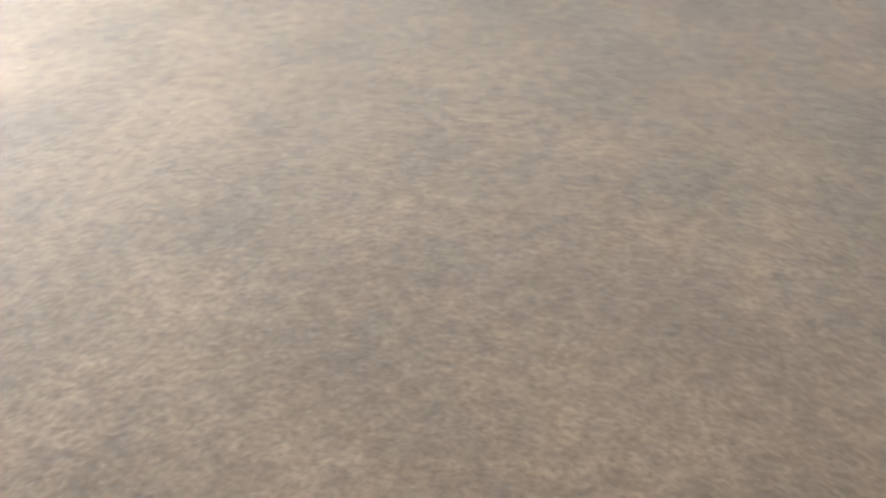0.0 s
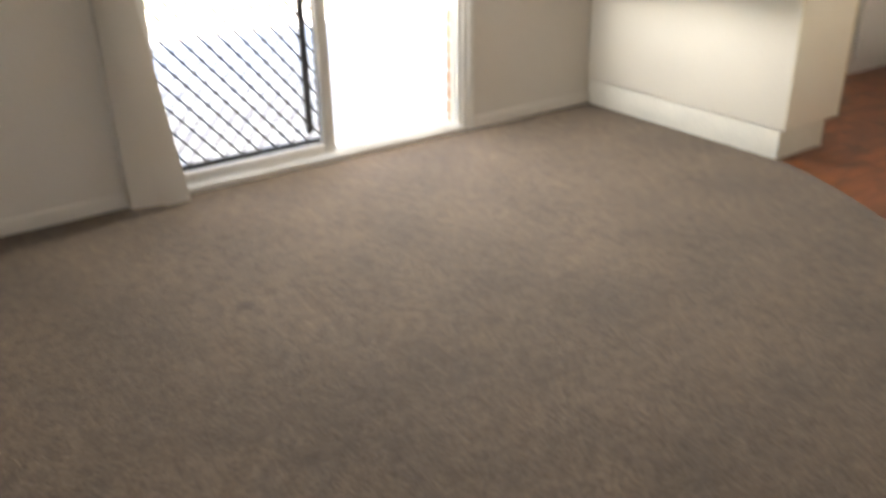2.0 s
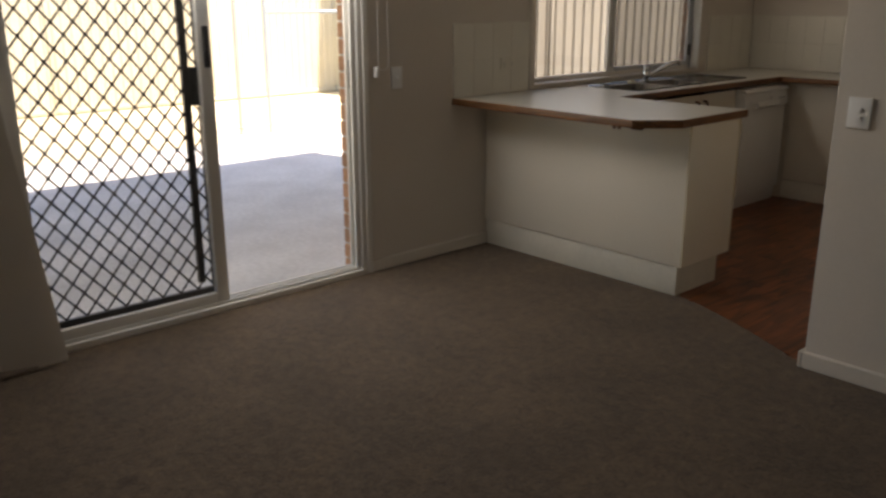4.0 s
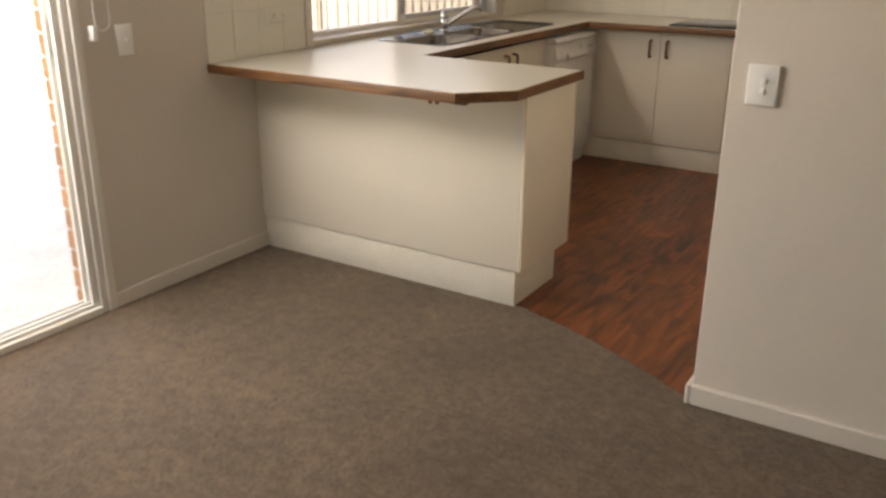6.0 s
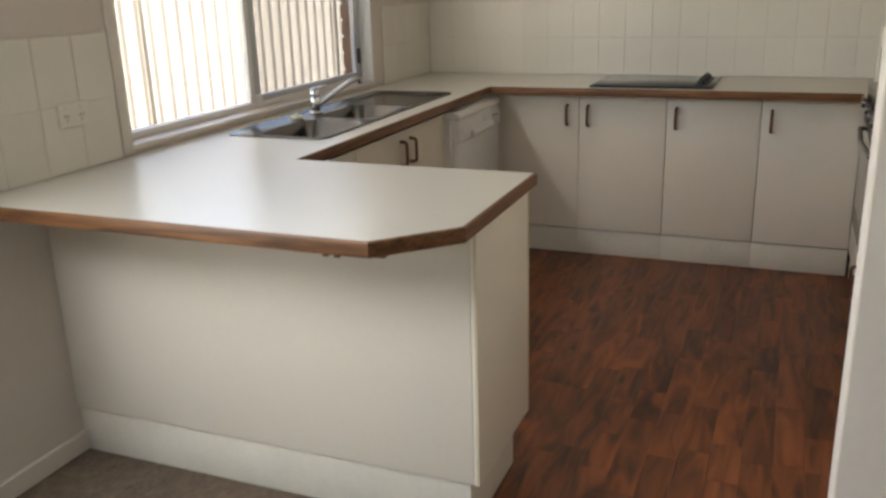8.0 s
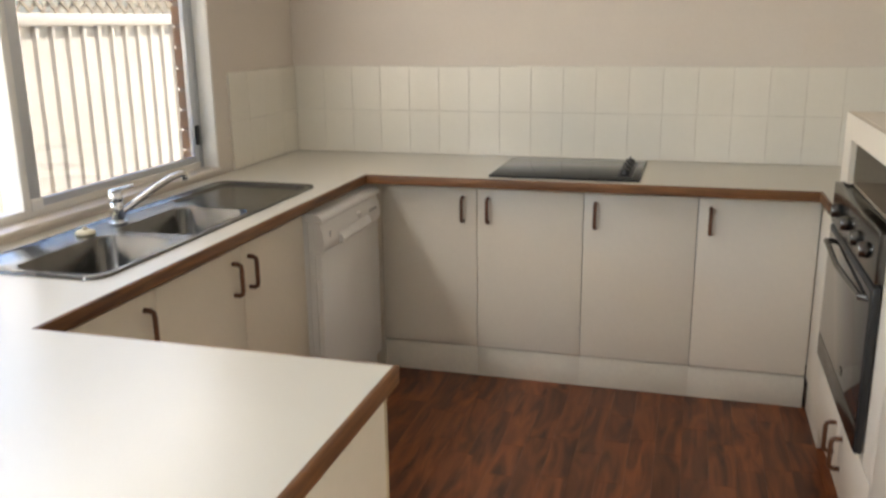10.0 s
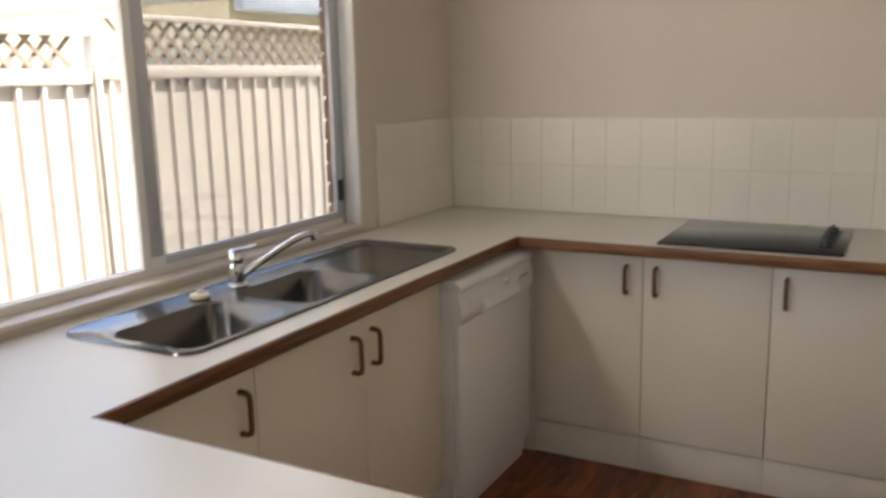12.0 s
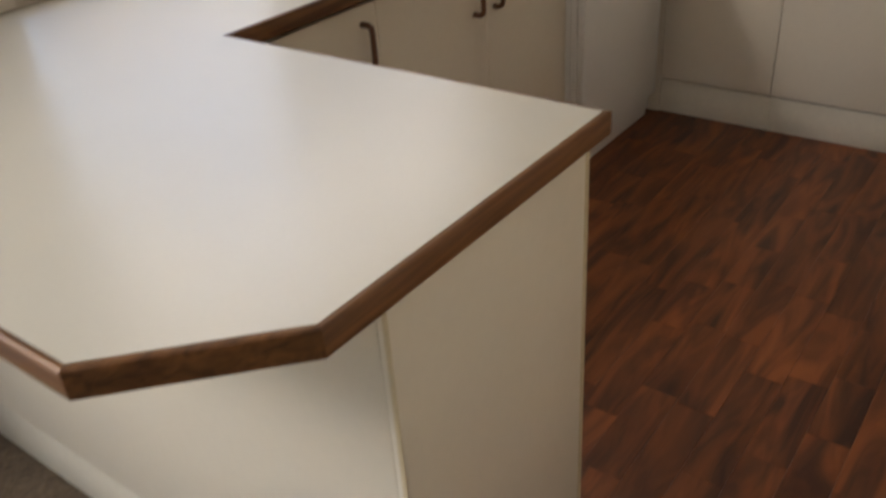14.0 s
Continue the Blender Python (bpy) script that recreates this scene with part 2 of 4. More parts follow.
def sweep(points, r, seg=10, bm=None, flat=1.0):
    """A round bar along a line of points."""
    bm = bm or bmesh.new()
    pts = [Vector(p) for p in points]
    rings, side = [], None
    for i, p in enumerate(pts):
        d = (pts[min(i + 1, len(pts) - 1)] - pts[max(i - 1, 0)]).normalized()
        if side is None:
            side = d.orthogonal().normalized()
        side = (side - d * side.dot(d)).normalized()
        up = d.cross(side)
        rings.append([bm.verts.new(p + side * r * math.cos(a) + up * r * flat * math.sin(a)) for a in (2 * math.pi * k / seg for k in range(seg))])
    for a, b in zip(rings, rings[1:]):
        for k in range(seg):
            bm.faces.new((a[k], a[(k + 1) % seg], b[(k + 1) % seg], b[k]))
    bm.faces.new(rings[0][::-1]), bm.faces.new(rings[-1])
    return bm


def prism(poly, z0, z1, bm=None):
    bm = bm or bmesh.new()
    lo, hi = [bm.verts.new((x, y, z0)) for x, y in poly], [bm.verts.new((x, y, z1)) for x, y in poly]
    bm.faces.new(lo[::-1]), bm.faces.new(hi)
    n = len(poly)
    for i in range(n):
        bm.faces.new((lo[i], lo[(i + 1) % n], hi[(i + 1) % n], hi[i]))
    return bm


def rrect(x0, x1, y0, y1, r, n=6):
    """Points of a rectangle with rounded corners, anticlockwise."""
    out = []
    for cx, cy, a in ((x1 - r, y1 - r, 0), (x0 + r, y1 - r, 90), (x0 + r, y0 + r, 180), (x1 - r, y0 + r, 270)):
        out += [(cx + r * math.cos(radians(a + 90 * k / n)), cy + r * math.sin(radians(a + 90 * k / n))) for k in range(n + 1)]
    return out


def mesh_of(name, bm, material, smooth=False):
    bmesh.ops.recalc_face_normals(bm, faces=bm.faces)
    me = bpy.data.meshes.new(name)
    bm.to_mesh(me)
    bm.free()
    me.materials.append(material)
    if smooth:
        for p in me.polygons:
            p.use_smooth = True
        me.set_sharp_from_angle(angle=radians(40))
    return me


def part(name, bm, material, parent=None, label="", smooth=True):
    ob = new(name, mesh_of(name, bm, material, smooth))
    ob.parent = parent
    return tagged(ob, label)


def thing(name, m, label, category, group=""):
    ob = new(name)
    ob.matrix_world = m
    ob.empty_display_size = 0.1
    return tagged(ob, label, category, group)


def piece(name, me, parent, m):
    ob = new(name, me)
    ob.parent = parent
    ob.matrix_basis = m
    return ob


def structure(name, bm, material, label, category):
    return tagged(part(name, bm, material, None, "", False), label, category, kind="structure")


def wall_with_holes(name, axis, at0, at1, a0, a1, z1, holes, material, label):
    """A wall along x or y, between two faces, with rectangular openings (a0, a1, z0, z1) cut right through."""
    bm = bmesh.new()
    put = lambda u0, u1, w0, w1: box(u0, u1, at0, at1, w0, w1, bm=bm) if axis == "x" else box(at0, at1, u0, u1, w0, w1, bm=bm)
    u = a0
    for h0, h1, b0, b1 in holes:
        put(u, h0, 0, z1)
        if b0 > 0:
            put(h0, h1, 0, b0)
        put(h0, h1, b1, z1)
        u = h1
    put(u, a1, 0, z1)
    return structure(name, bm, material, label, "wall")


# ---- large structure ----
H = 2.42
WALL_L, BACK, EAST = 0.0, 3.0, 2.96
DOOR = (-2.67, -0.89, 0.0, 2.08)
WIN = (0.405, 2.245, 0.93, 2.05)
# the carpet bows gently into the kitchen opening
CARPET_EDGE = [(2.18 - 0.84 * k / 12, -0.335 + 0.37 * k / 12 + 0.036 * math.sin(math.pi * k / 12)) for k in range(1, 12)]
carpet = structure("floor", prism([(-0.02, -6.6), (5.6, -6.6), (5.6, 4.0), (3.09, 4.0), (3.09, -0.335), (2.18, -0.335)] + CARPET_EDGE + [(1.34, 0.035), (-0.02, 0.035)], -0.06, 0.0), CARPET,
                   "worn taupe cut-pile carpet with small dark stains", "carpet")
kitchen_floor = structure("kitchen_floor", prism([(0.0, 0.05), (1.345, 0.045), (2.19, -0.33), (3.0, -0.33), (3.0, 3.05), (0.0, 3.05)], -0.07, -0.008), SUBFLOOR,
                          "red-brown timber-look plank floor in the kitchen", "floor")
wall_with_holes("wall_west", "y", -0.11, 0.0, -6.7, BACK + 0.1, H, [DOOR, WIN], WALL, "warm off-white plastered wall with sliding door and window")
wall_with_holes("wall_north", "x", BACK, BACK + 0.1, 0.0, 3.1, H, [], WALL, "warm off-white kitchen wall above pale tiles")
structure("wall_stub", box(2.185, 3.1, -0.345, -0.24, 0, H, 0.004), WALL, "warm off-white wall end with a light switch", "wall")
structure("wall_east", box(EAST, 3.1, -0.24, BACK, 0, H), WALL, "warm off-white wall beside the pantry", "wall")
# the opening is added behind the camera to let fill light in
wall_with_holes("wall_south", "x", -6.7, -6.6, -0.11, 5.6, H, [(3.3, 4.1, 1.0, 2.0)], WALL, "warm off-white wall with an added opening for fill light")
structure("wall_far_east", box(5.6, 5.7, -6.7, 4.0, 0, H), WALL, "warm off-white hallway wall", "wall")
structure("wall_hall_end", box(3.1, 5.7, 4.0, 4.1, 0, H), WALL, "warm off-white hallway end wall", "wall")
structure("ceiling", box(-0.11, 5.7, -6.7, 4.1, H, H + 0.1), CEIL, "plain white plaster ceiling", "ceiling")
structure("roof", box(-0.75, 6.2, -7.3, 4.7, H + 0.1, H + 0.2), ROOF, "blue-grey steel house roof with eaves", "roof")


def skirting(x0, x1, y0, y1, label):
    bm = box(x0, x1, y0, y1, 0, 0.07, 0.006)
    return structure("baseboard", bm, TRIM, label, "baseboard")


skirting(2.1855, 3.116, -0.368, -0.345, "cream painted timber skirting along the wall")
skirting(2.167, 2.1848, -0.368, -0.24, "cream painted skirting on the wall end")
skirting(3.1, 3.116, -0.345, 3.99, "cream painted skirting along the hallway")
skirting(0.0, 0.014, -0.875, 0.028, "cream painted skirting beside the bench")
skirting(0.0, 0.014, -6.6, -2.69, "cream painted skirting on the door wall")
structure("trim", box(3.3, 4.1, -6.66, -6.64, 1.0, 1.03), TRIM, "cream sill board of the added opening", "sill")

# ---- outside ----
structure("ground", prism([(-60, -60), (60, -60), (60, 60), (-60, 60)], -0.42, -0.14), SAND, "pale sandy ground reaching far off", "ground")
structure("pavement", box(-4.9, -0.16, -6.6, 6.0, -0.16, -0.07, 0.01), CONCRETE, "pale grey concrete patio slab outside the door", "patio")


def patio_cover():
    t = thing("patio_cover", pose(0, 0, 0), "steel patio roof on slim posts over the slab", "patio roof")
    bm = box(-2.86, -0.15, -6.4, 1.5, 2.36, 2.40)
    for k in range(39):
        box(-2.86, -0.15, -6.4 + k * 0.2, -6.36 + k * 0.2, 2.40, 2.43, bm=bm)
    part("roof_sheet", bm, DOORALU, t, smooth=False)
    part("beam", box(-2.86, -2.79, -6.4, 1.5, 2.24, 2.36, 0.004), FENCE, t)
    for y in (-6.3, -3.9, 1.4):
        part("post", box(-2.86, -2.79, y, y + 0.07, -0.07, 2.24, 0.004), FENCE, t)


def fence(x, y0, y1, z0, top, lattice, along="y", label="", strip=0.27, paint=FENCE):
    """Ribbed steel sheets between posts, with capping and an optional lattice strip."""
    m = pose(x, y0, z0) if along == "y" else pose(x, y0, z0, 0, 0, -90)
    t = thing("fence", m, label, "fence")
    n = y1 - y0
    bm = bmesh.new()
    pts, y = [], 0.0
    while y < n:
        for dy, dx in ((0, 0), (0.07, 0), (0.082, 0.02), (0.104, 0.02), (0.116, 0)):
            pts.append((dx, min(y + dy, n)))
        y += 0.132
    pts.append((0, n))
    top_sheet = top - (strip if lattice else 0.0)
    a = [bm.verts.new((px, py, 0)) for px, py in pts]
    b = [bm.verts.new((px, py, top_sheet)) for px, py in pts]
    c = [bm.verts.new((px - 0.004, py, 0)) for px, py in pts]
    d = [bm.verts.new((px - 0.004, py, top_sheet)) for px, py in pts]
    for i in range(len(pts) - 1):
        if (Vector(pts[i]) - Vector(pts[i + 1])).length > 1e-5:
            bm.faces.new((a[i], a[i + 1], b[i + 1], b[i])), bm.faces.new((c[i + 1], c[i], d[i], d[i + 1])), bm.faces.new((b[i], b[i + 1], d[i + 1], d[i]))
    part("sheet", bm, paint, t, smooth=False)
    part("rail", box(-0.03, 0.026, 0, n, top_sheet - 0.05, top_sheet + 0.02, 0.004), paint, t)
    part("rail", box(-0.03, 0.045, 0, n, 0.02, 0.08, 0.004), paint, t)
    k = 0.0 if n > 2.3 else n + 1
    while k <= n + 0.01:
        part("post", box(-0.035, 0.045, k - 0.016, k + 0.016, -0.02, top + 0.02, 0.004), paint, t)
        k += 2.38
    if lattice:
        z0l, z1l = top_sheet + 0.02, top - 0.03
        part("rail", box(-0.02, 0.035, 0, n, z1l, top, 0.004), paint, t)
        for sgn, dx in ((1, 0.0), (-1, 0.009)):
            bm = bmesh.new()
            h = z1l - z0l
            s = -h
            while s < n:
                y0s, y1s = (s, s + h) if sgn > 0 else (s + h, s)
                w = 0.0135
                q = [(y0s - w, z0l), (y0s + w, z0l), (y1s + w, z1l), (y1s - w, z1l)]
                if min(y0s, y1s) - w > 0 and max(y0s, y1s) + w < n:
                    f = [bm.verts.new((dx, py, pz)) for py, pz in q]
                    g = [bm.verts.new((dx + 0.008, py, pz)) for py, pz in q]
                    bm.faces.new(f[::-1]), bm.faces.new(g)
                    for i in range(4):
                        bm.faces.new((f[i], f[(i + 1) % 4], g[(i + 1) % 4], g[i]))
                s += 0.105
            part("lattice", bm, LATTICE, t, "weathered brown lattice strip", smooth=False)
    return t


patio_cover()
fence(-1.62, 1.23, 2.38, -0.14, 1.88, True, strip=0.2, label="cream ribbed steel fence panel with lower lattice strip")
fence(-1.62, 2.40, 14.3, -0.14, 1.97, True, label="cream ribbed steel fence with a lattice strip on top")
fence(-9.0, -9.0, 5.28, -0.14, 1.7, False, paint=LIT_CREAM, label="cream ribbed steel fence, lightened to look sunlit, across the yard")
fence(-9.0, 5.3, 12.66, -0.14, 1.7, False, along="x", paint=LIT_CREAM, label="cream ribbed steel fence, lightened to look sunlit, closing the yard's side")


def clothes_frame():
    t = thing("gate_frame", pose(-5.6, 1.9, -0.14), "slim blue-grey metal post with a cross rail in the yard", "post")
    part("post", cyl((0, 0, 0), (0, 0, 2.2), 0.025), ROOF, t)
    part("post", cyl((-0.1, -0.35, 0), (-0.1, -0.35, 2.2), 0.025), FENCE, t)
    part("rail", cyl((0, 0, 1.42), (0, 2.2, 1.42), 0.022), ROOF, t)
    part("post", cyl((0, 2.2, 0), (0, 2.2, 1.5), 0.025), ROOF, t)


def neighbour():
    t = thing("house", pose(-3.6, 6.6, -0.14), "neighbouring house with cream wall and blue-grey roof", "house")
    # lightened cream brightens this wall where it stands in shade
    part("wall", box(-6, 0, -1.0, 14, 0, 2.4), LIT_CREAM, t, smooth=False)
    bm = bmesh.new()
    v = [bm.verts.new(p) for p in ((0.5, -1.5, 2.35), (0.5, 14.5, 2.35), (-3, 12, 4.7), (-3, 1, 4.7), (-6.5, -1.5, 2.35), (-6.5, 14.5, 2.35))]
    for f in ((0, 1, 2, 3), (4, 3, 2, 5), (0, 3, 4), (1, 5, 2), (0, 4, 5, 1)):
        bm.faces.new([v[i] for i in f])
    part("roof", bm, ROOF, t, smooth=False)
    part("gutter", box(0.5, 0.6, -1.5, 14.5, 2.2, 2.42, 0.01), ROOF, t)


def brick_reveal():
    """Outer brick skin beside the sliding door and the window."""
    t = structure("brick_wall", box(-0.215, -0.125, -0.885, 0.33, -0.14, 2.3), MORTAR, "orange-brown brick outer skin beside the door", "brick wall")
    me = mesh_of("brick", box(-0.0525, 0.0525, -0.115, 0.115, -0.038, 0.038, 0.004, seg=1), BRICK)
    t2 = structure("brick_wall", box(-0.215, -0.125, 2.345, 3.1, -0.14, 2.3), MORTAR, "orange-brown brick outer skin beside the window", "brick wall")
    for w, a, b in ((t, -0.885, 0.33), (t2, 2.345, 3.1)):
        for r in range(28):
            y = a + (0.115 if r % 2 else 0.0) + 0.11
            while y < b - 0.1:
                piece("brick", me, w, pose(-0.175, y, -0.09 + r * 0.086))
                y += 0.24
            if r % 2:
                piece("brick", me, w, pose(-0.175, a + 0.05, -0.09 + r * 0.086) @ Matrix.Diagonal((1, 0.45, 1, 1)))


clothes_frame()
neighbour()


# ---- sliding door ----
def sliding_door():
    y0, y1, _, z1 = DOOR
    t = tagged(new("door_1"), "open white aluminium sliding door with a diamond-grille screen", "sliding door", kind="structure")
    f = part("frame", box(-0.105, 0.004, y1 - 0.045, y1 - 0.003, 0.0, z1, 0.003), DOORALU, t)
    part("frame_stop", box(-0.07, -0.055, y1 - 0.075, y1 - 0.045, 0.02, z1 - 0.04, 0.002), DOORALU, f)
    part("frame_stop", box(-0.025, -0.01, y1 - 0.075, y1 - 0.045, 0.02, z1 - 0.04, 0.002), DOORALU, f)
    part("architrave", box(0.001, 0.014, y1 - 0.015, y1 + 0.02, 0.0, z1 + 0.04, 0.003), DOORALU, t)
    part("strike", box(-0.052, -0.046, y1 - 0.06, y1 - 0.046, 1.0, 1.14, 0.002), BLACK, f, "black strike plate")
    part("frame", box(-0.105, 0.004, y0 + 0.003, y0 + 0.045, 0.0, z1, 0.003), DOORALU, t)
    part("frame", box(-0.105, 0.004, y0 + 0.045, y1 - 0.045, z1 - 0.045, z1 - 0.003, 0.003), DOORALU, t)
    bm = box(-0.105, 0.012, y0 + 0.045, y1 - 0.045, 0.0, 0.03, 0.003)
    for x in (-0.085, -0.05, -0.015):
        box(x, x + 0.008, y0 + 0.045, y1 - 0.045, 0.028, 0.045, bm=bm)
    part("sill_track", bm, DOORALU, t)
    # fixed glazed leaf
    a, b = y0 + 0.045, -1.73
    leaf = part("glazed_leaf", box(-0.045, -0.012, b - 0.06, b, 0.045, z1 - 0.045, 0.003), DOORALU, t)
    part("stile", box(-0.045, -0.012, a, a + 0.05, 0.045, z1 - 0.045, 0.003), DOORALU, leaf)
    part("bottom_rail", box(-0.045, -0.012, a + 0.05, b - 0.06, 0.045, 0.092, 0.003), DOORALU, leaf)
    part("top_rail", box(-0.045, -0.012, a + 0.05, b - 0.06, z1 - 0.105, z1 - 0.045, 0.003), DOORALU, leaf)
    p = part("pane", box(-0.031, -0.026, a + 0.05, b - 0.06, 0.092, z1 - 0.105), GLASS, leaf)
    p.visible_shadow = False
    part("pull_handle", box(-0.012, 0.012, b - 0.042, b - 0.02, 1.15, 1.33, 0.004), BLACK, leaf, "black pull handle")
    # screen leaf stacked behind it
    a, b = y0 + 0.06, -1.757
    s = part("screen_leaf", box(-0.095, -0.07, b - 0.02, b, 0.045, z1 - 0.045, 0.003), SCREENALU, t, "dark bronze screen with a diamond grille")
    part("stile", box(-0.095, -0.07, a, a + 0.05, 0.045, z1 - 0.045, 0.003), SCREENALU, s)
    part("stile", box(-0.095, -0.07, b - 0.093, b - 0.06, 0.14, z1 - 0.1, 0.003), SCREENALU, s)
    part("bottom_rail", box(-0.095, -0.07, a + 0.05, b - 0.02, 0.045, 0.11, 0.003), SCREENALU, s)
    part("top_rail", box(-0.095, -0.07, a + 0.05, b - 0.02, z1 - 0.1, z1 - 0.045, 0.003), SCREENALU, s)
    part("lock_box", box(-0.1, -0.064, b - 0.06, b - 0.018, 0.98, 1.15, 0.005), BLACK, s, "black lock box")
    bm = bmesh.new()
    lo_y, hi_y, lo_z, hi_z, dy, dz = a + 0.05, b - 0.02, 0.11, z1 - 0.1, 0.088, 0.104
    slope = dz / dy
    for sgn in (1, -1):
        c = lo_z - dz * math.ceil((hi_y - lo_y) / dy) if sgn > 0 else lo_z
        end = hi_z if sgn > 0 else hi_z + slope * (hi_y - lo_y)
        while c < end:
            ends = []
            for yy in (lo_y, hi_y):
                ends.append((yy, c + sgn * slope * (yy - lo_y)))
            (ya, za), (yb, zb) = ends
            clip = []
            for zc in (lo_z, hi_z):
                if (za - zc) * (zb - zc) < 0:
                    k = (zc - za) / (zb - za)
                    clip.append((ya + k * (yb - ya), zc))
            pts = sorted([e for e in ends if lo_z <= e[1] <= hi_z] + clip)
            if len(pts) >= 2 and pts[-1][0] - pts[0][0] > 0.01:
                xx = -0.082 + sgn * 0.002
                cyl((xx, *pts[0]), (xx, *pts[-1]), 0.0048, bm=bm, seg=6)
            c += dz
    for i in range(1, int(2 * (hi_y - lo_y) / dy)):
        for j in range(1, int(2 * (hi_z - lo_z) / dz)):
            if (i + j) % 2 == 0:
                yy, zz = lo_y + i * dy / 2, lo_z + j * dz / 2
                box(-0.088, -0.076, yy - 0.008, yy + 0.008, zz - 0.008, zz + 0.008, bm=bm)
    part("grille", bm, SCREENALU, s, "dark diamond security grille")


sliding_door()


def blind_stack():
    t = thing("vertical_blind", pose(0.0, -2.80, 0.0), "beige fabric vertical blind drawn aside in a bunch", "blind")
    part("headrail", box(0.015, 0.06, 0.0, 2.1, 2.14, 2.18, 0.003), DOORALU, t)
    rng = random.Random(3)
    for k in range(9):
        y, x, n = 0.004 + k * 0.0155, 0.088 + k * 0.0035, 8
        tilt = rng.uniform(-0.004, 0.004)
        cols = [(x + 0.006 * math.sin(math.pi * i / n) + tilt * i / n, y + 0.127 * i / n) for i in range(n + 1)]
        poly = cols + [(px - 0.0016, py) for px, py in cols[::-1]]
        bm = prism(poly, 0.02, 2.14)
        for v in bm.verts:
            v.co.y -= 0.12 * (v.co.z - 0.02) * (k + 1) / 9
        part("slat", bm, BLIND, t)
    for k in range(3):
        part("slat", box(0.004, 0.086, 0.0 + k * 0.006, 0.0018 + k * 0.006, 0.02, 2.14), BLIND, t)
    part("bottom_weight", box(0.114, 0.12, 0.135, 0.25, 0.012, 0.03, 0.001), BLIND, t)


blind_stack()


def blind_cord():
    t = thing("blind_cord", pose(0.0, -0.79, 1.02), "white looped blind cord hanging beside the door", "cord")
    pts = [(0.03, -0.03, 1.12)] + [(0.03, -0.03, 1.1 - 0.1 * k) for k in range(10)]
    pts += [(0.03, -0.03 + 0.05 * (1 - math.cos(math.pi * k / 8)) / 2 * 1.3, 0.10 - 0.035 * math.sin(math.pi * k / 8)) for k in range(9)]
    pts += [(0.03, 0.035, 0.2 + 0.1 * k) for k in range(10)] + [(0.03, 0.035, 1.12)]
    part("cord", sweep(pts, 0.0022, 6), PLASTIC, t)
    part("cord_weight", box(0.004, 0.038, -0.05, -0.028, 0.03, 0.085, 0.004), PLASTIC, t)
    part("cord_bracket", box(0.0, 0.04, -0.045, 0.05, 1.1, 1.14, 0.003), PLASTIC, t)


blind_cord()


# ---- switches and sockets ----
def switch(m, w, h, dots, label):
    """Wall plate facing -y in its own frame, with round or rocker keys."""
    t = thing("light_switch", m, label, "switch")
    part("plate", box(-w / 2, w / 2, -0.011, 0, -h / 2, h / 2, 0.004), PLASTIC, t)
    for dz in dots:
        r = part("rocker_surround", cyl((0.004, -0.0135, dz), (0.004, -0.010, dz), 0.0105, bev=0.001), PLASTIC, t)
        part("rocker", box(-0.002, 0.010, -0.018, -0.0125, dz - 0.006, dz + 0.006, 0.0015), PLASTIC, r)


switch(pose(2.277, -0.345, 1.039), 0.086, 0.114, (0.0115, -0.0165), "white two-gang light switch on the wall end")
switch(pose(0.0, -0.682, 1.04, 0, 0, 90), 0.074, 0.116, (0.0,), "white light switch beside the sliding door")


def power_point(m):
    t = thing("power_outlet", m, "cream double power outlet on the tiles", "outlet")
    part("plate", box(-0.058, 0.058, -0.012, 0, -0.036, 0.036, 0.004), TILECREAM, t)
    for dx in (-0.03, 0.03):
        part("key", box(dx - 0.006, dx + 0.006, -0.016, -0.011, 0.015, 0.028, 0.0015), TILECREAM, t)
        for a, b in ((-0.006, -0.002), (0.006, -0.002), (0, -0.016)):
            part("slot", box(dx + a - 0.0012, dx + a + 0.0012, -0.0128, -0.0115, b - 0.004, b + 0.004), BLACK, t, smooth=False)


power_point(pose(0.010, 0.155, 1.075, 0, 0, 90))


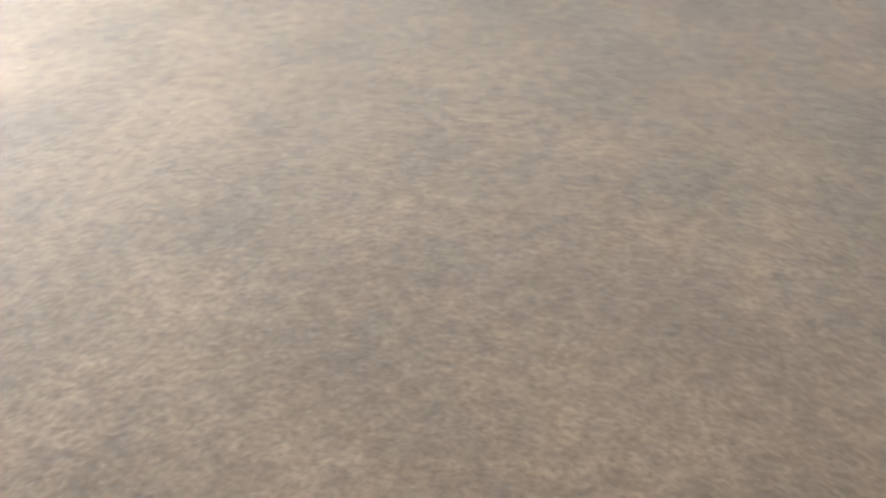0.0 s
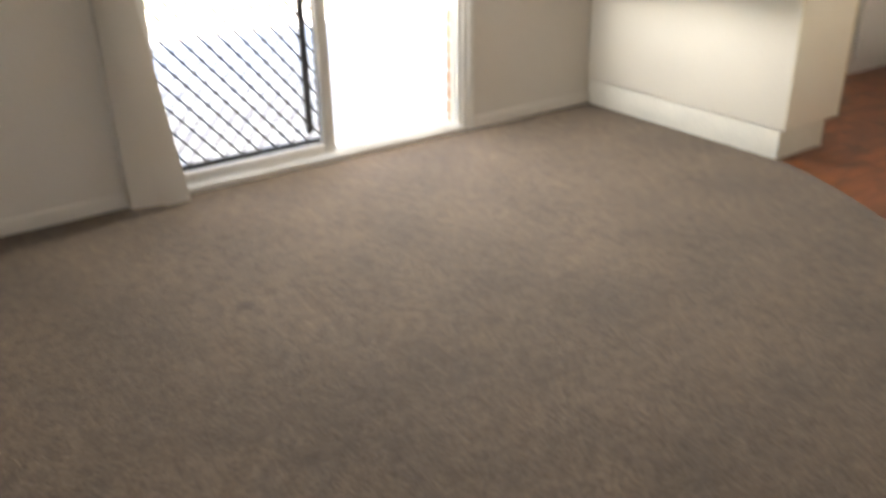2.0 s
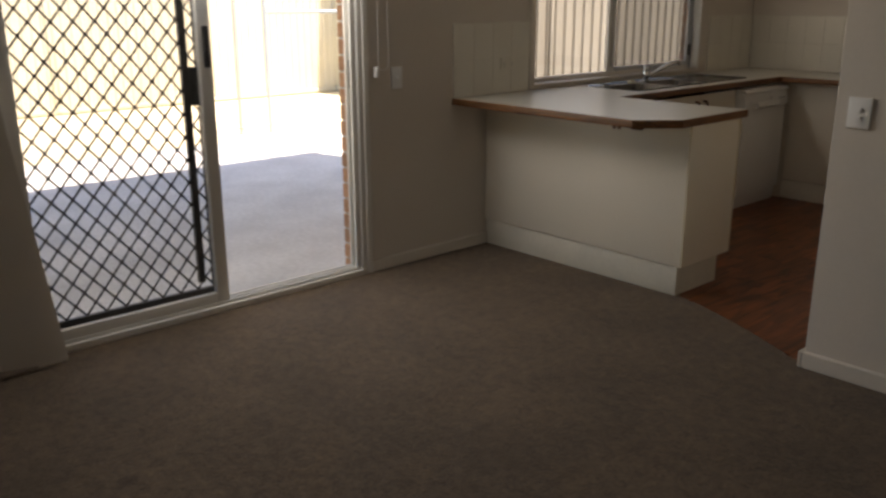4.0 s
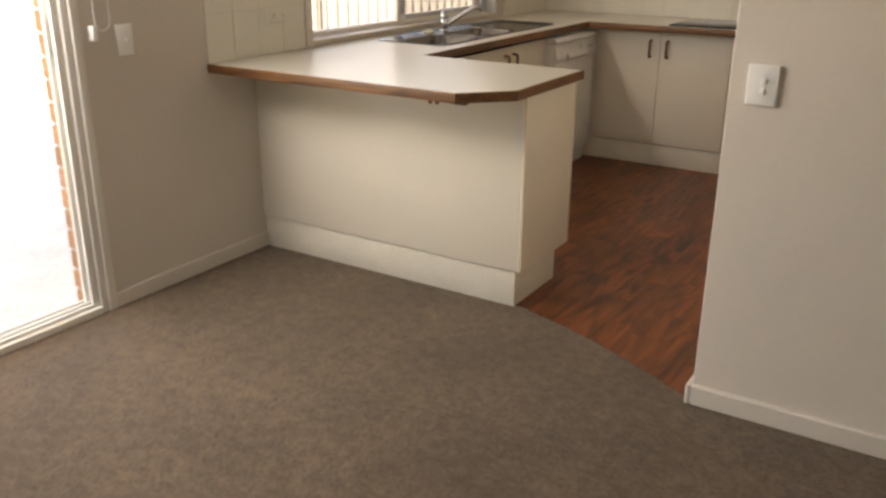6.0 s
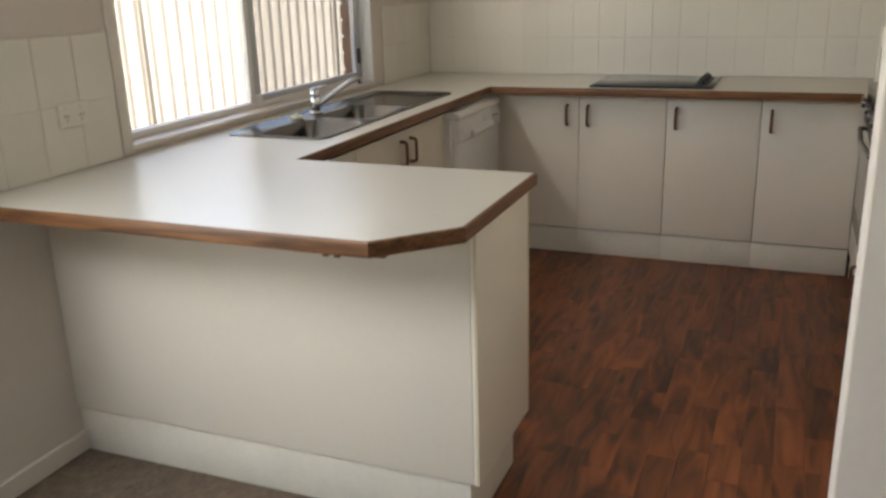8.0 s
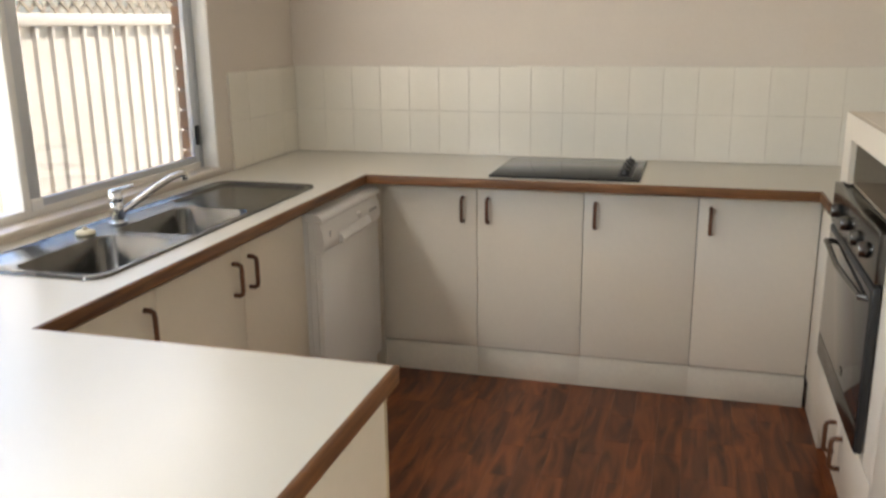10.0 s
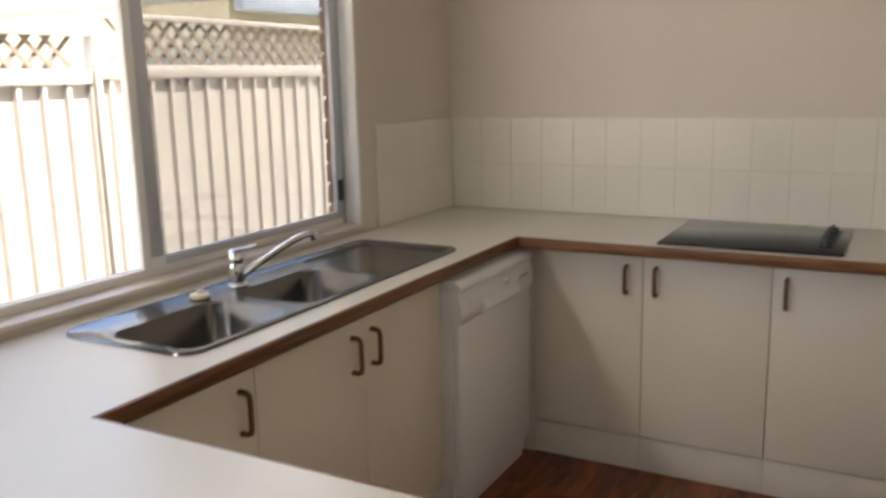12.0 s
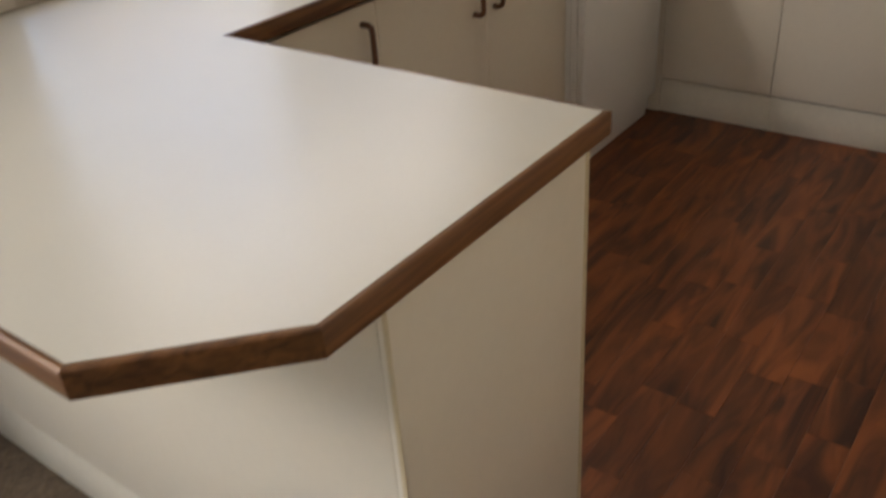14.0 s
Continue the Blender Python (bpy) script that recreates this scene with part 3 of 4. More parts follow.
# ---- kitchen window ----
def kitchen_window():
    y0, y1, z0, z1 = WIN
    t = tagged(new("window_1"), "silver aluminium sliding window with a flyscreen over the sink", "window", kind="structure")
    part("sill", box(-0.11, 0.012, y0, y1, z0 - 0.012, z0 + 0.004, 0.003), TRIM, t, "cream sill board")
    part("architrave", box(0.001, 0.013, y0 - 0.05, y0 - 0.002, 0.905, z1 + 0.04, 0.003), TRIM, t)
    part("jamb_lining", box(-0.06, 0.006, y1 - 0.016, y1 - 0.003, z0 + 0.004, z1, 0.002), PLASTIC, t, "white jamb lining")
    xf0, xf1 = -0.108, -0.062
    fr = part("window_frame", box(xf0, xf1, y0, y0 + 0.03, z0 + 0.004, z1, 0.003), WINALU, t)
    part("frame_side", box(xf0, xf1, y1 - 0.03, y1 - 0.002, z0 + 0.004, z1, 0.003), WINALU, fr)
    part("frame_bottom", box(xf0, xf1, y0 + 0.03, y1 - 0.03, z0 + 0.004, z0 + 0.03, 0.003), DOORALU, fr, "white lower track")
    part("frame_top", box(xf0, xf1, y0 + 0.03, y1 - 0.03, z1 - 0.03, z1, 0.003), WINALU, fr)
    mid = 1.275
    # fixed pane
    p = part("pane", box(-0.098, -0.094, y0 + 0.03, mid + 0.02, z0 + 0.03, z1 - 0.03), GLASS, t)
    p.visible_shadow = False
    part("mullion", box(-0.104, -0.086, mid - 0.015, mid + 0.03, z0 + 0.03, z1 - 0.03, 0.003), WINALU, t)
    # sliding sash
    part("interlock", box(-0.086, -0.06, mid - 0.062, mid - 0.0315, z0 + 0.028, z1 - 0.03, 0.003), PLASTIC, t, "white interlock strip")
    sa = part("sash", box(-0.082, -0.064, mid - 0.03, mid + 0.018, z0 + 0.028, z1 - 0.03, 0.003), WINALU, t)
    part("sash_stile", box(-0.082, -0.064, y1 - 0.065, y1 - 0.031, z0 + 0.028, z1 - 0.03, 0.003), WINALU, sa)
    part("sash_rail", box(-0.082, -0.064, mid + 0.018, y1 - 0.065, z0 + 0.028, z0 + 0.055, 0.003), WINALU, sa)
    part("sash_rail", box(-0.082, -0.064, mid + 0.018, y1 - 0.065, z1 - 0.06, z1 - 0.03, 0.003), WINALU, sa)
    p = part("sash_pane", box(-0.075, -0.071, mid + 0.018, y1 - 0.065, z0 + 0.055, z1 - 0.06), GLASS, sa)
    p.visible_shadow = False
    part("sash_corner", box(-0.084, -0.058, mid - 0.032, mid + 0.02, z0 + 0.022, z0 + 0.06, 0.004), PLASTIC, sa)
    part("latch", box(-0.064, -0.05, y1 - 0.058, y1 - 0.04, 1.03, 1.11, 0.003), BLACK, sa, "black latch")
    p = part("flyscreen", box(-0.1075, -0.1065, mid + 0.03, y1 - 0.03, z0 + 0.03, z1 - 0.03), FLYSCREEN, t, "grey flyscreen cloth")
    p.visible_shadow = False


kitchen_window()

# ---- peninsula ----
pen = thing("peninsula", pose(0, 0, 0), "cream laminate breakfast bar base with a set-back kickboard", "cabinet")
part("front_panel", box(0.0, 1.359, 0.0, 0.018, 0.156, 0.861, 0.0012), LAMINATE, pen)
part("end_panel", box(1.36, 1.377, 0.0, 0.445, 0.156, 0.861, 0.0012), LAMINATE, pen)
part("panel_edging", box(1.3705, 1.3768, -0.0022, -0.0002, 0.157, 0.86), TAN, pen, "tan edging strip")
part("panel_edging", box(1.3772, 1.3788, 0.438, 0.4455, 0.157, 0.86), TAN, pen, "tan edging strip")
part("kickboard", box(0.0, 1.346, 0.010, 0.385, 0.0, 0.156, 0.001), KICK, pen, "cream kickboard")
part("body", box(0.02, 1.359, 0.02, 0.438, 0.157, 0.86), LAMINATE, pen)
for bx in (1.10, 1.13):
    part("peg", cyl((bx, -0.24, 0.845), (bx, -0.235, 0.861), 0.008, bev=0.001), HANDLE, pen, "small timber peg under the bar")
part("bracket", box(1.19, 1.245, -0.232, -0.205, 0.85, 0.861, 0.002), HANDLE, pen, "small timber block under the bar")

# ---- worktop ----
EDGE = 0.009
OUTER = [(0.0, -0.276), (1.229, -0.276), (1.391, -0.104), (1.391, 0.485), (0.6, 0.485), (0.6, 2.383), (2.335, 2.383), (2.335, 2.183)]


def offset_line(pts, d):
    out = []
    for i, p in enumerate(pts):
        p = Vector(p)
        dirs = []
        if i > 0:
            dirs.append((p - Vector(pts[i - 1])).normalized())
        if i < len(pts) - 1:
            dirs.append((Vector(pts[i + 1]) - p).normalized())
        ns = [Vector((-v.y, v.x)) for v in dirs]
        n = sum(ns, Vector((0, 0))).normalized()
        out.append(p + n * (d / n.dot(ns[0])))
    return out


SINK = (0.085, 0.512, 0.797, 2.10)


def worktop():
    t = thing("worktop", pose(0, 0, 0.862), "cream laminate worktop with stained timber edging", "worktop")
    inner = [(p.x, p.y) for p in offset_line(OUTER, EDGE)]
    inner[0] = (0.0, inner[0][1])
    outline = inner + [(EAST, inner[-1][1]), (EAST, BACK - 0.002), (0.0, BACK - 0.002)]
    hole = rrect(SINK[0] + 0.012, SINK[1] - 0.012, SINK[2] + 0.012, SINK[3] - 0.012, 0.05)
    bm = bmesh.new()
    for z in (0.038, 0.0):
        edges = []
        for loop in (outline, hole):
            vs = [bm.verts.new((x, y, z)) for x, y in loop]
            edges += [bm.edges.new((vs[i], vs[(i + 1) % len(vs)])) for i in range(len(vs))]
        bmesh.ops.triangle_fill(bm, use_beauty=True, edges=edges)
    bm.verts.ensure_lookup_table()
    n, h = len(outline), len(hole)
    for base, c in ((0, n), (n, h)):
        for i in range(c):
            a, b = base + i, base + (i + 1) % c
            bm.faces.new((bm.verts[a], bm.verts[b], bm.verts[b + n + h], bm.verts[a + n + h]))
    part("laminate_top", bm, WORKTOP, t, smooth=False)
    for i in range(len(OUTER) - 1):
        (ax, ay), (bx, by), (cx, cy), (dx, dy) = OUTER[i], OUTER[i + 1], inner[i + 1], inner[i]
        bm = prism([(ax, ay), (bx, by), (cx, cy), (dx, dy)], 0.0, 0.0375)
        bm.edges.ensure_lookup_table()
        long_edges = [e for e in bm.edges if abs(e.verts[0].co.z - e.verts[1].co.z) < 1e-6 and
                      {tuple(round(v, 5) for v in e.verts[0].co.xy), tuple(round(v, 5) for v in e.verts[1].co.xy)} == {(round(ax, 5), round(ay, 5)), (round(bx, 5), round(by, 5))}]
        bmesh.ops.bevel(bm, geom=long_edges, offset=0.004, segments=3, profile=0.5, affect="EDGES")
        part("edging", bm, TIMBER_X if abs(bx - ax) > abs(by - ay) else TIMBER_Y, t, "stained timber edging")


worktop()


# ---- base cabinets ----
def handle_bm(x, y, z0, z1, proud=0.03):
    """A D-shaped bar standing off a front that faces -y."""
    pts = [(x, y, z1 - 0.006), (x, y - proud * 0.6, z1 - 0.006), (x, y - proud * 0.92, z1 - 0.011), (x, y - proud, z1 - 0.022),
           (x, y - proud, (z0 + z1) / 2), (x, y - proud, z0 + 0.022), (x, y - proud * 0.92, z0 + 0.011), (x, y - proud * 0.6, z0 + 0.006), (x, y, z0 + 0.006)]
    return sweep(pts, 0.0072, 10)


def cabinet(m, w, d, hx, z0=0.14, z1=0.852, hz=(0.69, 0.802), body_top=0.855, label="", doors=1, kick_back=0.010, kick=True):
    """Unit whose front faces -y in its own frame; hx: the handle's place along the front, one for each door."""
    t = thing("base_cabinet", m, label, "cabinet", "kitchen base cabinets")
    part("body", box(0.001, w - 0.001, 0.019, d, z0, body_top), CARCASS, t)
    dw = w / doors
    for k in range(doors):
        door = part("door", box(k * dw + 0.0015, (k + 1) * dw - 0.0015, 0.0, 0.017, z0, z1, 0.0015), LAMINATE, t)
        part("handle", handle_bm(hx[k], 0.0, *hz), HANDLE, door, "brown timber bar handle")
    if kick:
        part("kickboard", box(0.0, w, kick_back, kick_back + 0.016, 0, z0 - 0.007, 0.001), KICK, t)
    return t


LABEL = "cream laminate base cabinet with a brown timber handle"
BACK_FRONT = 2.513
for x0, x1, hx in ((0.612, 1.036, 0.976), (1.036, 1.478, 1.084), (1.478, 1.921, 1.526), (1.921, 2.363, 1.968)):
    cabinet(pose(x0, BACK_FRONT, 0), x1 - x0, 0.47, (hx - x0,), label=LABEL + (" under the cooktop" if 1.0 < x0 < 1.5 else ""))
for y0, y1, hy in ((0.50, 0.955, 0.902), (0.955, 1.409, 1.352), (1.409, 1.855, 1.448)):
    cabinet(pose(0.555, y0, 0, 0, 0, 90), y1 - y0, 0.54, (hy - y0,), body_top=0.66, z1=0.838, label=LABEL + " beneath the sink", kick_back=0.06)
corner = thing("corner_filler", pose(0, 0, 0), "cream laminate filler panel beside the dishwasher", "panel")
part("filler", box(0.3, 0.611, BACK_FRONT + 0.001, BACK_FRONT + 0.02, 0.0, 0.855, 0.001), LAMINATE, corner)


# ---- dishwasher ----
def dishwasher():
    t = thing("dishwasher", pose(0.05, 1.868, 0), "white freestanding dishwasher under the worktop", "dishwasher")
    w = 0.598
    part("body", box(0.0, 0.515, 0.0, w, 0.03, 0.812, 0.004), WHITEGOODS, t)
    part("side_frame", box(0.5155, 0.538, 0.0, w, 0.03, 0.812, 0.003), WHITEGOODS, t)

    def extrude(prof, y0, y1):
        bm = bmesh.new()
        a, b = [bm.verts.new((x, y0, z)) for x, z in prof], [bm.verts.new((x, y1, z)) for x, z in prof]
        bm.faces.new(a), bm.faces.new(b[::-1])
        for i in range(len(prof)):
            bm.faces.new((a[i], b[i], b[(i + 1) % len(prof)], a[(i + 1) % len(prof)]))
        return bm

    # worktop lid with a rounded nose that overhangs the door
    part("lid", extrude([(0.0, 0.813), (0.556, 0.813), (0.568, 0.806), (0.574, 0.812), (0.572, 0.824), (0.56, 0.836), (0.54, 0.842), (0.0, 0.842)], -0.001, w + 0.001), WHITEGOODS, t)
    part("door", box(0.5385, 0.565, 0.003, w - 0.003, 0.10, 0.695, 0.006), WHITEGOODS, t)
    panel = part("control_panel", extrude([(0.5385, 0.697), (0.566, 0.697), (0.574, 0.712), (0.575, 0.74), (0.57, 0.775), (0.56, 0.803), (0.5385, 0.811)], 0.003, w - 0.003), WHITEGOODS, t)
    part("door_pull", extrude([(0.572, 0.704), (0.588, 0.706), (0.594, 0.716), (0.59, 0.73), (0.572, 0.748)], 0.15, 0.45), WHITEGOODS, panel, "moulded white door pull")
    part("pull_recess", box(0.5745, 0.5775, 0.16, 0.44, 0.699, 0.7035), GREYPLASTIC, panel)
    for y in (0.475, 0.505, 0.535):
        part("button", box(0.566, 0.5765, y, y + 0.014, 0.752, 0.762, 0.001), GREYPLASTIC, panel)
    part("button", cyl((0.566, 0.075, 0.755), (0.577, 0.075, 0.755), 0.012), PLASTIC, panel)
    part("dial", cyl((0.564, 0.36, 0.768), (0.578, 0.36, 0.764), 0.014, bev=0.002), PLASTIC, panel)
    part("toe_panel", box(0.515, 0.53, 0.005, w - 0.005, 0.0, 0.095, 0.002), WHITEGOODS, t)


dishwasher()


# ---- sink and tap ----
def sink():
    x0, x1, y0, y1 = SINK
    t = thing("sink", pose(0, 0, 0.9), "stainless steel double-bowl sink with a drainer", "sink")
    bowls = [(0.205, 0.482, 0.835, 1.215), (0.205, 0.482, 1.265, 1.635)]
    drain = (0.125, 0.490, 1.675, 2.075)
    outer = rrect(x0, x1, y0, y1, 0.055, 8)
    lip = rrect(x0 + 0.012, x1 - 0.012, y0 + 0.012, y1 - 0.012, 0.045, 8)
    bm = bmesh.new()
    lo = [bm.verts.new((x, y, 0.0005)) for x, y in outer]
    hi = [bm.verts.new((x, y, 0.007)) for x, y in [(x0 + (x1 - x0) * 0.5 + (x - (x0 + x1) / 2) * 0.99, (y0 + y1) / 2 + (y - (y0 + y1) / 2) * 0.996) for x, y in outer]]
    inn = [bm.verts.new((x, y, 0.003)) for x, y in lip]
    n = len(outer)
    for i in range(n):
        j = (i + 1) % n
        bm.faces.new((lo[i], lo[j], hi[j], hi[i])), bm.faces.new((hi[i], hi[j], inn[j], inn[i]))
    edges = [bm.edges.get((inn[i], inn[(i + 1) % n])) for i in range(n)]
    loops = []
    for q in bowls + [drain]:
        vs = [bm.verts.new((x, y, 0.003)) for x, y in rrect(*q, 0.05, 6)]
        loops.append(vs)
        edges += [bm.edges.new((vs[i], vs[(i + 1) % len(vs)])) for i in range(len(vs))]
    bmesh.ops.triangle_fill(bm, use_beauty=True, edges=edges)
    part("rim", bm, STEEL, t)
    for q in bowls:
        bm = bmesh.new()
        rings = []
        for inset, z, r in ((0, 0.003, 0.05), (0.004, -0.002, 0.05), (0.012, -0.12, 0.055), (0.03, -0.15, 0.06), (0.08, -0.156, 0.06)):
            rings.append([bm.verts.new((x, y, z)) for x, y in rrect(q[0] + inset, q[1] - inset, q[2] + inset, q[3] - inset, r, 6)])
        for a, b in zip(rings, rings[1:]):
            for i in range(len(a)):
                j = (i + 1) % len(a)
                bm.faces.new((a[i], a[j], b[j], b[i]))
        bm.faces.new(rings[-1])
        bowl = part("bowl", bm, STEEL, t)
        cx, cy = (q[0] + q[1]) / 2, (q[2] + q[3]) / 2
        part("waste", cyl((cx, cy, -0.157), (cx, cy, -0.150), 0.04, bev=0.002), CHROME, bowl, "round chrome waste")
    bm = bmesh.new()
    rings = []
    for inset, z in ((0, 0.003), (0.008, -0.004), (0.02, -0.006)):
        rings.append([bm.verts.new((x, y, z)) for x, y in rrect(drain[0] + inset, drain[1] - inset, drain[2] + inset, drain[3] - inset, 0.045, 6)])
    for a, b in zip(rings, rings[1:]):
        for i in range(len(a)):
            bm.faces.new((a[i], a[(i + 1) % len(a)], b[(i + 1) % len(a)], b[i]))
    bm.faces.new(rings[-1])
    part("drainer", bm, STEEL, t)


sink()


def tap():
    t = thing("mixer_tap", pose(0.168, 1.345, 0.903), "chrome kitchen mixer tap with a long spout", "tap")
    part("base", cyl((0, 0, 0), (0, 0, 0.012), 0.03, bev=0.003, seg=28), CHROME, t)
    part("body", cyl((0, 0, 0.012), (0, 0, 0.072), 0.021, bev=0.003, seg=28), CHROME, t)
    cap = part("cap", cyl((0, 0, 0.0725), (0, 0, 0.104), 0.0235, 0.0205, bev=0.006, seg=28), CHROME, t)
    lever = box(-0.011, 0.011, -0.02, 0.085, 0.1035, 0.112, 0.004)
    part("lever", lever, CHROME, cap)
    pts = [(0.0, 0.012, 0.03), (0.02, 0.06, 0.055), (0.045, 0.13, 0.088), (0.068, 0.195, 0.114), (0.08, 0.235, 0.122), (0.086, 0.258, 0.118)]
    part("spout", sweep(pts, 0.0115, 14), CHROME, t)
    part("aerator", cyl((0.084, 0.255, 0.119), (0.086, 0.26, 0.1), 0.012, bev=0.001), CHROME, t)


tap()
soap = thing("sink_plug", pose(0.16, 1.20, 0.905), "small cream sink plug on the sink ledge", "plug")
part("disc", cyl((0, 0, 0), (0, 0, 0.012), 0.03, 0.026, bev=0.003, seg=24), CREAMSOAP, soap)
part("knob", cyl((0, 0, 0.012), (0, 0, 0.022), 0.008, bev=0.002), CREAMSOAP, soap)


# ---- cooktop ----
def cooktop():
    t = thing("cooktop", pose(1.40, 2.67, 0.9005), "black ceramic glass cooktop with a row of knobs", "cooktop")
    part("glass", box(-0.296, 0.296, -0.24, 0.24, 0.0, 0.008, 0.003), BLACKGLASS, t)
    rim = part("control_strip", box(0.205, 0.265, -0.19, 0.19, 0.008, 0.0105, 0.001), BLACK, t)
    for dy in (-0.135, -0.045, 0.045, 0.135):
        k = part("knob", cyl((0.235, dy, 0.0105), (0.235, dy, 0.032), 0.022, 0.018, bev=0.003, seg=24), BLACK, rim)
        part("grip", box(0.231, 0.239, dy - 0.018, dy + 0.018, 0.030, 0.040, 0.002), BLACK, k)


cooktop()


# ---- oven tower and pantry ----
def oven_tower():
    """Front faces -y in its own frame; its x runs from the cooktop side to the pantry side."""
    w, top = 0.925, 1.206
    t = thing("oven_cabinet", pose(2.362, 2.18, 0, 0, 0, -90), "low cream oven cabinet with an open niche", "cabinet")
    part("side_panel", box(0.0, 0.018, 0.019, 0.59, 0.12, top, 0.001), LAMINATE, t)
    part("side_panel", box(w - 0.018, w, 0.0, 0.59, 0.11, top, 0.001), LAMINATE, t)
    part("top_panel", box(0.018, w - 0.018, 0.02, 0.59, top - 0.018, top, 0.001), LAMINATE, t)
    ox0, ox1, nx0, nx1 = 0.06, 0.80, 0.13, 0.76
    bm = box(0.0, ox0, 0.0, 0.018, 0.36, top)
    box(ox1, w - 0.0185, 0.0, 0.018, 0.36, top, bm=bm)
    box(ox0, ox1, 0.0, 0.018, 1.13, top, bm=bm)
    box(ox0, nx0, 0.0, 0.018, 0.99, 1.13, bm=bm)
    box(nx1, ox1, 0.0, 0.018, 0.99, 1.13, bm=bm)
    part("front_frame", bm, LAMINATE, t, smooth=False)
    # the niche's depth of shade is put into its board colour
    n = part("niche", box(nx0, nx1, 0.40, 0.415, 0.99, 1.13), CARCASS, t)
    part("niche_floor", box(nx0, nx1, 0.02, 0.40, 0.985, 0.996), CARCASS, n)
    part("niche_side", box(nx0 - 0.012, nx0, 0.02, 0.40, 0.996, 1.13), CARCASS, n)
    part("niche_side", box(nx1, nx1 + 0.012, 0.02, 0.40, 0.996, 1.13), CARCASS, n)
    part("niche_top", box(nx0, nx1, 0.02, 0.40, 1.131, 1.142), CARCASS, n)
    for k, hx in ((0, 0.40), (1, 0.515)):
        a = 0.002 + k * 0.461
        d = part("door", box(a, a + 0.457, 0.0, 0.017, 0.115, 0.352, 0.0015), LAMINATE, t)
        part("handle", handle_bm(hx, 0.0, 0.185, 0.295), HANDLE, d, "brown timber bar handle")
    part("shelf_board", box(0.02, w - 0.02, 0.02, 0.57, 0.352, 0.37), CARCASS, t)
    part("kickboard", box(0.0, w, 0.05, 0.066, 0.0, 0.11, 0.001), KICK, t)
    o = thing("oven", pose(2.362, 2.18, 0, 0, 0, -90), "built-in stainless steel oven with black glass door", "oven")
    part("body", box(ox0 + 0.01, ox1 - 0.01, 0.02, 0.5, 0.372, 0.98), BLACK, o)
    door = part("door", box(ox0, ox1, -0.024, -0.003, 0.385, 0.845, 0.004), BLACK, o)
    part("glass", box(ox0 + 0.012, ox1 - 0.012, -0.0265, -0.0242, 0.47, 0.83, 0.001), OVENGLASS, door, "dark reflective oven glass")
    part("steel_strip", box(ox0 + 0.004, ox1 - 0.004, -0.0262, -0.0242, 0.39, 0.466, 0.001), STEEL, door)
    part("badge", box(0.5, 0.53, -0.0282, -0.0266, 0.495, 0.515), STEEL, door)
    hp = [(ox0 + 0.06, -0.024, 0.80), (ox0 + 0.065, -0.042, 0.80), (ox0 + 0.09, -0.042, 0.80), ((ox0 + ox1) / 2, -0.054, 0.80), (ox1 - 0.09, -0.042, 0.80), (ox1 - 0.065, -0.042, 0.80), (ox1 - 0.06, -0.024, 0.80)]
    part("handle", sweep(hp, 0.009, 12), STEEL, door, "bowed steel handle")
    panel = part("control_panel", box(ox0, ox1, -0.024, 0.018, 0.853, 0.985, 0.004), STEEL, o)
    for kx in (0.2, 0.38, 0.56, 0.69):
        part("knob", cyl((kx, -0.024, 0.915), (kx, -0.05, 0.915), 0.023, 0.019, bev=0.003, seg=24), STEEL, panel)


oven_tower()
side = thing("corner_cabinet", pose(0, 0, 0), "cream laminate corner infill beside the oven cabinet", "cabinet")
part("panel", box(2.3645, 2.381, 2.1815, 2.511, 0.14, 0.858, 0.001), LAMINATE, side)
part("kickboard", box(2.376, 2.392, 2.1815, 2.522, 0.0, 0.133, 0.001), KICK, side)


def pantry(y_hi, y_lo, handle_at, label):
    w = y_hi - y_lo
    t = thing("pantry_cabinet", pose(2.362, y_hi, 0, 0, 0, -90), label, "cabinet")
    part("body", box(0.0, w, 0.019, 0.59, 0.12, 2.2, 0.001), LAMINATE, t)
    d = part("door", box(0.0015, w - 0.0015, 0.0, 0.017, 0.125, 2.195, 0.0015), LAMINATE, t)
    part("handle", handle_bm(handle_at, 0.0, 0.925, 1.04), HANDLE, d, "brown timber bar handle")
    part("kickboard", box(0.0, w, 0.05, 0.066, 0.0, 0.12, 0.001), KICK, t)


